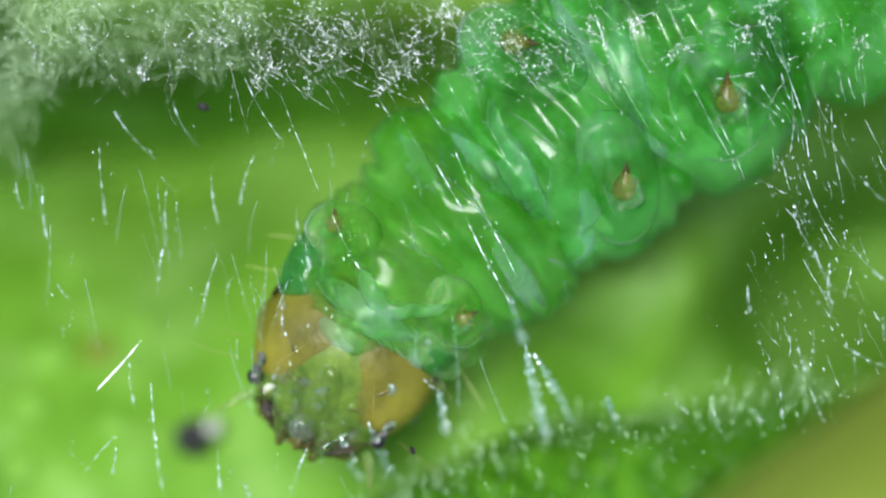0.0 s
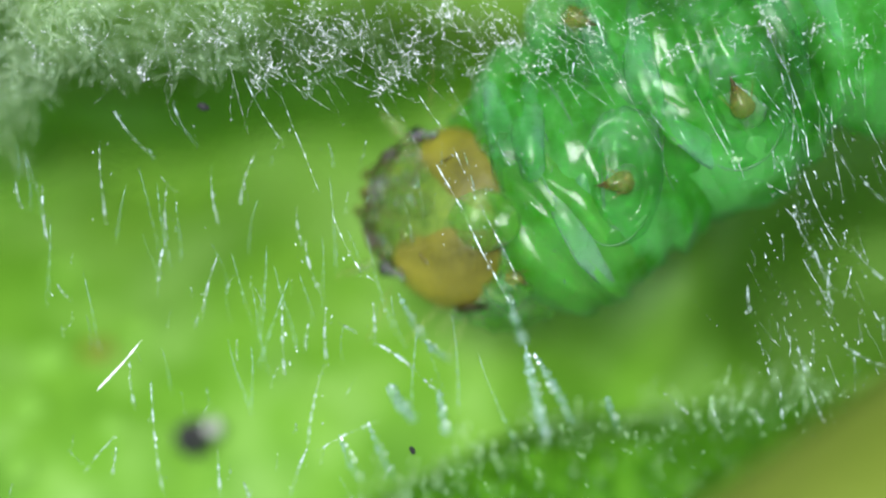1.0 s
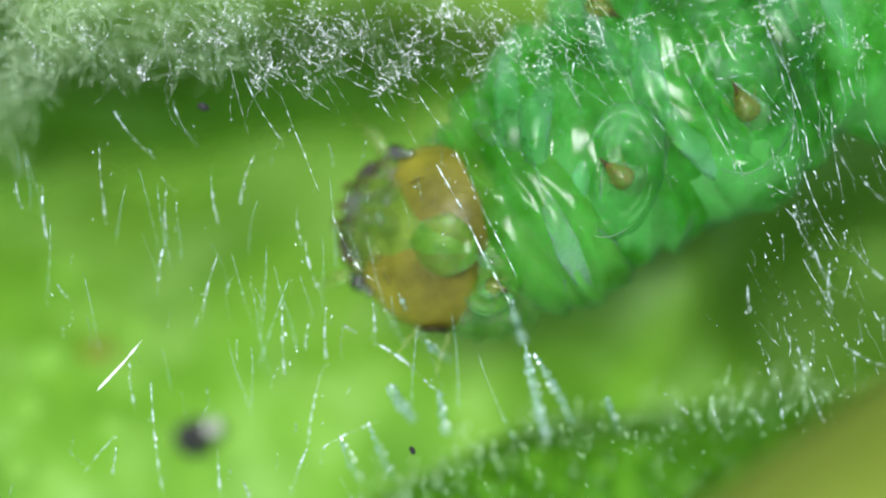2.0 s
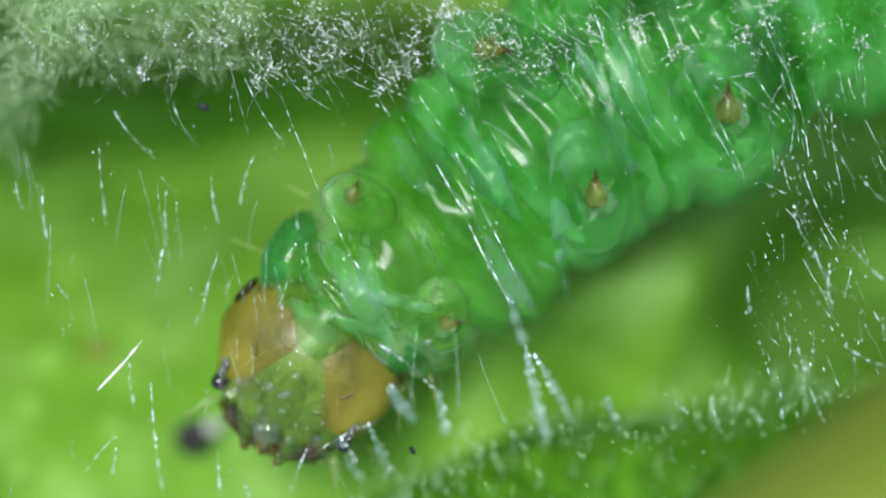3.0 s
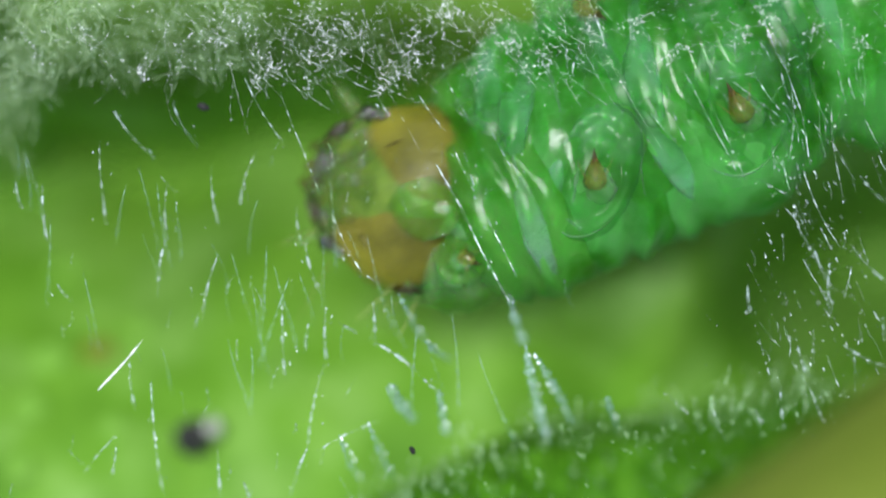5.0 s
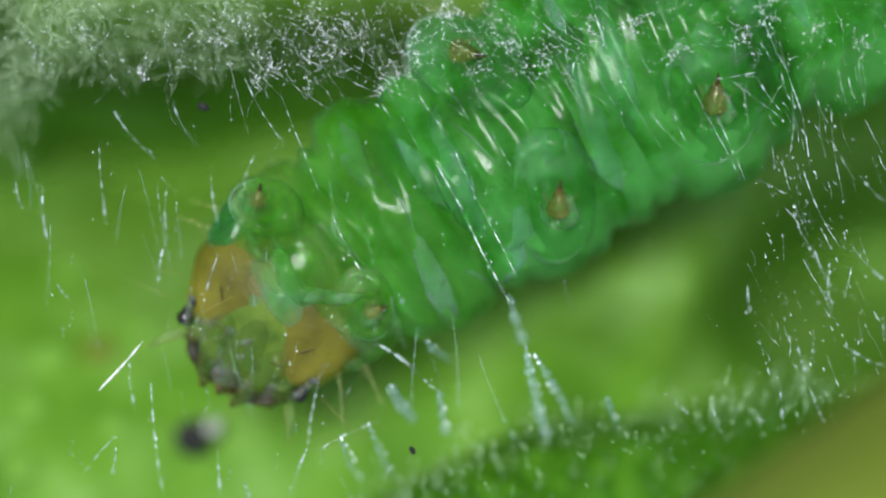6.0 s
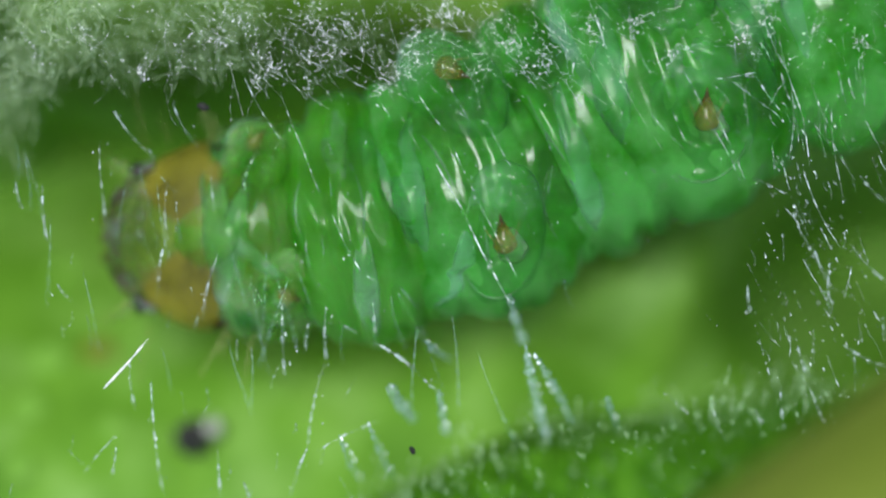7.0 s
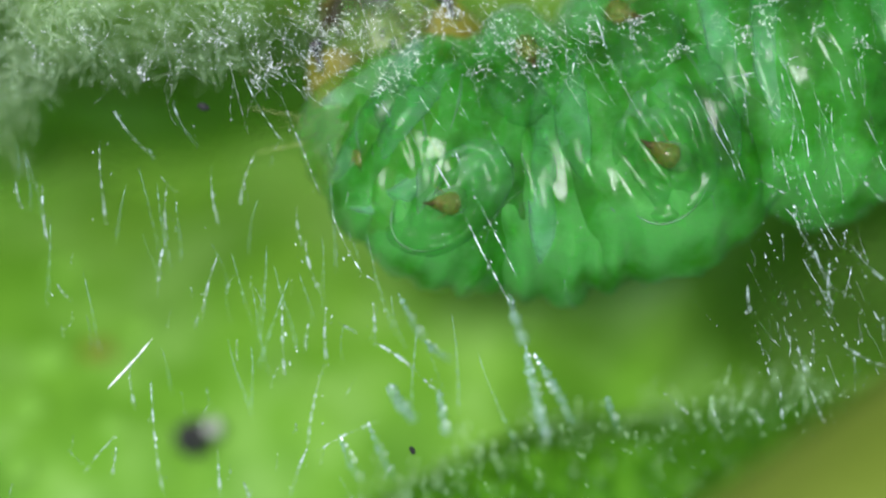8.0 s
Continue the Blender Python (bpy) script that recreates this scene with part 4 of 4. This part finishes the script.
def vein_hairs():
    pieces = []
    for k in range(520):
        u = rng.uniform(520, 1640)
        w = -1 + 1.7 * rng.random() ** 1.3
        size = ease(u, 430, 1000)
        v = vein_line(u) + (190 * size + 12) * w
        h = leaf_height(u, v) - 0.05 + (190 * size + 12) * 0.0065 * math.sqrt(1 - w * w)
        pieces.append(wisp(u, v, h + rng.uniform(0, 0.7), rng.gauss(-1.75, 0.35), rng.uniform(-0.06, 0.06), rng.randint(3, 6), rng.uniform(4, 7), rng.uniform(0.3, 0.8), 0.15))
    for k in range(170):                                                   # longer, hazier ones along its upper edge
        u = rng.uniform(420, 1480)
        v = vein_line(u) - 190 * ease(u, 430, 1000) + rng.gauss(14, 22)
        pieces.append(wisp(u, v, rng.uniform(0.5, 1.7), rng.gauss(-1.75, 0.3), rng.uniform(-0.05, 0.05), rng.randint(4, 8), rng.uniform(5, 9), rng.uniform(0.5, 1.5), 0.1))
    for k in range(170):                                                   # bright upright tips
        u = rng.uniform(560, 1500)
        v = vein_line(u) - 190 * ease(u, 430, 1000) + abs(rng.gauss(20, 45))
        pieces.append(wisp(u, v, rng.uniform(1.2, 1.9), rng.gauss(-1.9, 0.5), 0, rng.randint(2, 4), 4, rng.uniform(0.7, 1.6), 0.2))
    v, f = joined(pieces)
    tagged(new("vein_hairs", mesh_of("vein_hairs", v, f, FRINGE)), "fine pale hairs standing on the leaf vein", "leaf hairs", kind="stuff")


vein_hairs()


def glints():
    """Tiny beads of gum along the silk, many of them standing in for glints."""
    pieces = []
    for u0, v0, u1, v1, thick, bow in NEAR + MIDDLE:
        for k in range(int(math.hypot(u1 - u0, v1 - v0) / 32) + 1):
            q, r = rng.random(), rng.uniform(0.5, 1.4) * STEP
            turn = math.degrees(math.atan2(v0 - v1, u1 - u0)) + rng.uniform(-25, 25)
            p = at(u0 + (u1 - u0) * q + rng.gauss(0, 9), v0 + (v1 - v0) * q + rng.gauss(0, 6), rng.uniform(1.8, 2.15))
            pieces.append(moved(lump(r * rng.uniform(1.2, 3.5), r, r, None, 5, 7), Matrix.Translation(p) @ pose(0, 0, 0, 0, 0, turn)))
    for u0, v0, u1, v1, thick, bow in WIDE:                                # the cells of the flat strands
        many = int(math.hypot(u1 - u0, v1 - v0) / 13)
        for k in range(many):
            q, r = (k + 0.5) / many, thick * rng.uniform(0.28, 0.5) * STEP
            turn = math.degrees(math.atan2(v0 - v1, u1 - u0))
            side = bow * math.sin(math.pi * q)
            if rng.random() < 0.5:
                p = at(u0 + (u1 - u0) * q - side * math.sin(radians(turn)), v0 + (v1 - v0) * q - side * math.cos(radians(turn)), 1.95 - 0.8 * q)
                pieces.append(moved(lump(4.5 * STEP, r, r * 0.5, None, 6, 9, 3.5), Matrix.Translation(p) @ pose(0, 0, 0, 0, 0, turn)))
    # loose beads added as small white glints over the body and rear threads
    for k in range(300):
        u, v = (rng.gauss(1430, 80), rng.uniform(120, 680)) if k % 3 == 0 else (rng.gauss(960, 170), rng.uniform(40, 440))
        r = rng.uniform(0.3, 1.0) * STEP
        pieces.append(moved(lump(r * rng.uniform(1.0, 3.0), r, r, None, 5, 7), Matrix.Translation(at(u, v, rng.uniform(1.9, 2.25))) @ pose(0, 0, 0, 0, 0, rng.uniform(-80, -30))))
    for k in range(30):                                                    # dashes of gum in lines on the curtain of threads over the hollow
        u, v, way = rng.gauss(1400, 85), rng.uniform(180, 560), rng.gauss(1.2, 0.14)
        for i in range(rng.randint(4, 11)):
            r = rng.choice((0.35, 0.5, 0.7, 1.1)) * STEP
            pieces.append(moved(lump(r * rng.uniform(2.0, 6.0), r, r, None, 5, 7), Matrix.Translation(at(u, v, rng.uniform(1.95, 2.05))) @ pose(0, 0, 0, 0, 0, -math.degrees(way) + rng.gauss(0, 8))))
            far = rng.uniform(7, 26)
            u, v = u + far * math.cos(way), v + far * math.sin(way)
    v, f = joined(pieces)
    tagged(new("silk_glint_beads", mesh_of("silk_glint_beads", v, f, SILK)), "tiny gum beads and pale specks standing for glints on silk and skin", "silk beads", kind="stuff")


glints()


# ---- crumbs on the leaf ----
def crumb(name, u, v, h, size, mat, label, seed, category="crumb", flat=0.8):
    vv, f = lump(size * STEP, size * 0.85 * STEP, size * flat * STEP, lambda x, a: (1 + 0.55 * noise.noise((x * 1.7 + seed, math.cos(a) * 1.4, math.sin(a) * 1.4))) * (0.7 if size < 20 else 1), 16, 20)
    ob = new(name, mesh_of(name, vv, f, mat))
    ob.matrix_world = Matrix.Translation(at(u, v, h)) @ pose(0, 0, 0, 0, 0, seed * 40)
    tagged(ob, label, category)


crumb("frass_pellet", 345, 775, leaf_height(345, 775) + 0.14, 40, FRASS, "black droppings pellet lying on the leaf", 1.0, "droppings")
crumb("chaff_crumb", 378, 756, leaf_height(378, 756) + 0.2, 20, CHAFF, "pale grey crumb beside the droppings", 2.0)
crumb("frass_crumb", 730, 797, 1.9, 8, FRASS, "small black crumb caught on the vein", 3.0, "droppings", 1.3)
crumb("frass_crumb", 360, 190, 1.7, 12, FRASS, "small black crumb caught in the silk web", 4.0, "droppings", 0.8)
crumb("frass_crumb", 983, 593, leaf_height(983, 593) + 0.03, 5, FRASS, "tiny dark crumb on the leaf", 5.0, "droppings")
GLAND = leaf_material("pale_gland", (0.12, 0.29, 0.025), (0.16, 0.34, 0.045), (0.20, 0.39, 0.07), 3000)
for gu, gv, gr in [(115, 335, 48), (185, 320, 36), (55, 725, 34), (90, 640, 40), (120, 490, 34), (200, 760, 30), (40, 830, 30), (700, 385, 34), (250, 590, 26)]:
    crumb("leaf_gland", gu, gv, leaf_height(gu, gv) + 0.02, gr, GLAND, "pale round blister on the leaf surface", gu * 0.01, "leaf blister", 0.3)
crumb("leaf_spot", 175, 635, leaf_height(175, 635) + 0.0, 40, STAIN, "brownish blister spot on the leaf", 6.0, "leaf spot", 0.2)


# ---- what moves ----
CHEST_CLAW = [(0.0, 84), (0.5, 115), (0.8, 160), (1.0, 195), (1.5, 185), (1.8, 165), (2.2, 130), (2.8, 92), (4.0, 94), (4.6, 96), (5.8, 84), (7.0, 100), (7.2, 140), (7.5, 176), (8.0, 186)]
WAIST_CLAW = [(0.0, 92), (0.8, 104), (1.2, 124), (1.7, 128), (2.8, 92), (3.8, 96), (4.3, 122), (4.7, 128), (5.8, 88), (6.8, 76), (7.1, 95), (7.3, 138), (8.0, 156)]


def claw_way(table, t):
    """Where a claw points, in degrees from +x of the map."""
    for (t0, a0), (t1, a1) in zip(table, table[1:]):
        if t <= t1:
            return a0 + (a1 - a0) * (t - t0) / (t1 - t0)
    return table[-1][1]


def motions():
    for ring, table, which in ((CHEST, CHEST_CLAW, 2), (WAIST, WAIST_CLAW, 3)):
        for ob, m in LEGS[ring.name, 1]:
            base = Matrix.Translation(m.translation)
            walk(ob, [(row[0], base @ pose(0, 0, 0, 0, 0, claw_way(table, row[0]) - row[which][2] - 225) @ base.inverted() @ m) for row in POSES])
    walk(NEEDLE, [(t, Matrix.Translation((du * STEP, -dv * STEP, 0))) for t, du, dv in ((0, 0, 0), (4.4, 2, 0), (6.0, 4, 0), (7.0, 12, -3), (8.0, 20, -4))])
    walk(HEAD, [(t, placed((*h[:3], 2 * h[3], h[4]), 1.45 - 0.35 * ease(-h[2], 125, 200) + 0.3 * ease(-h[2], 182, 198) + 0.15 * ease(-h[2], 212, 238) - 0.38 * ease(-h[2], 240, 250))) for t, h, c, w in POSES])
    walk(NAPE, [(t, placed(nape_of(h, neck_of(t, c)), 1.40 - 0.25 * ease(-h[2], 125, 200) - 0.1 * ease(-h[2], 212, 240))) for t, h, c, w in POSES])
    walk(NECK, [(t, placed(neck_of(t, c), 1.38 - 0.2 * ease(-h[2], 125, 200))) for t, h, c, w in POSES])
    walk(LINK, [(t, placed(link_of(neck_of(t, c), c), 1.30)) for t, h, c, w in POSES])
    walk(CHEST, [(t, placed(c, 1.25)) for t, h, c, w in POSES])
    walk(SADDLE, [(t, placed(saddle_of(c, w), 1.2)) for t, h, c, w in POSES])
    walk(WAIST, [(t, placed(w, 1.2)) for t, h, c, w in POSES])
    for k, ring in enumerate(BELLY):
        walk(ring, [(t, placed((*step(w, -(310 + 330 * k), w[2] + 4), w[2] - 4 * (k + 1), 0, w[4] * 0.5), 1.15)) for t, h, c, w in POSES])


motions()
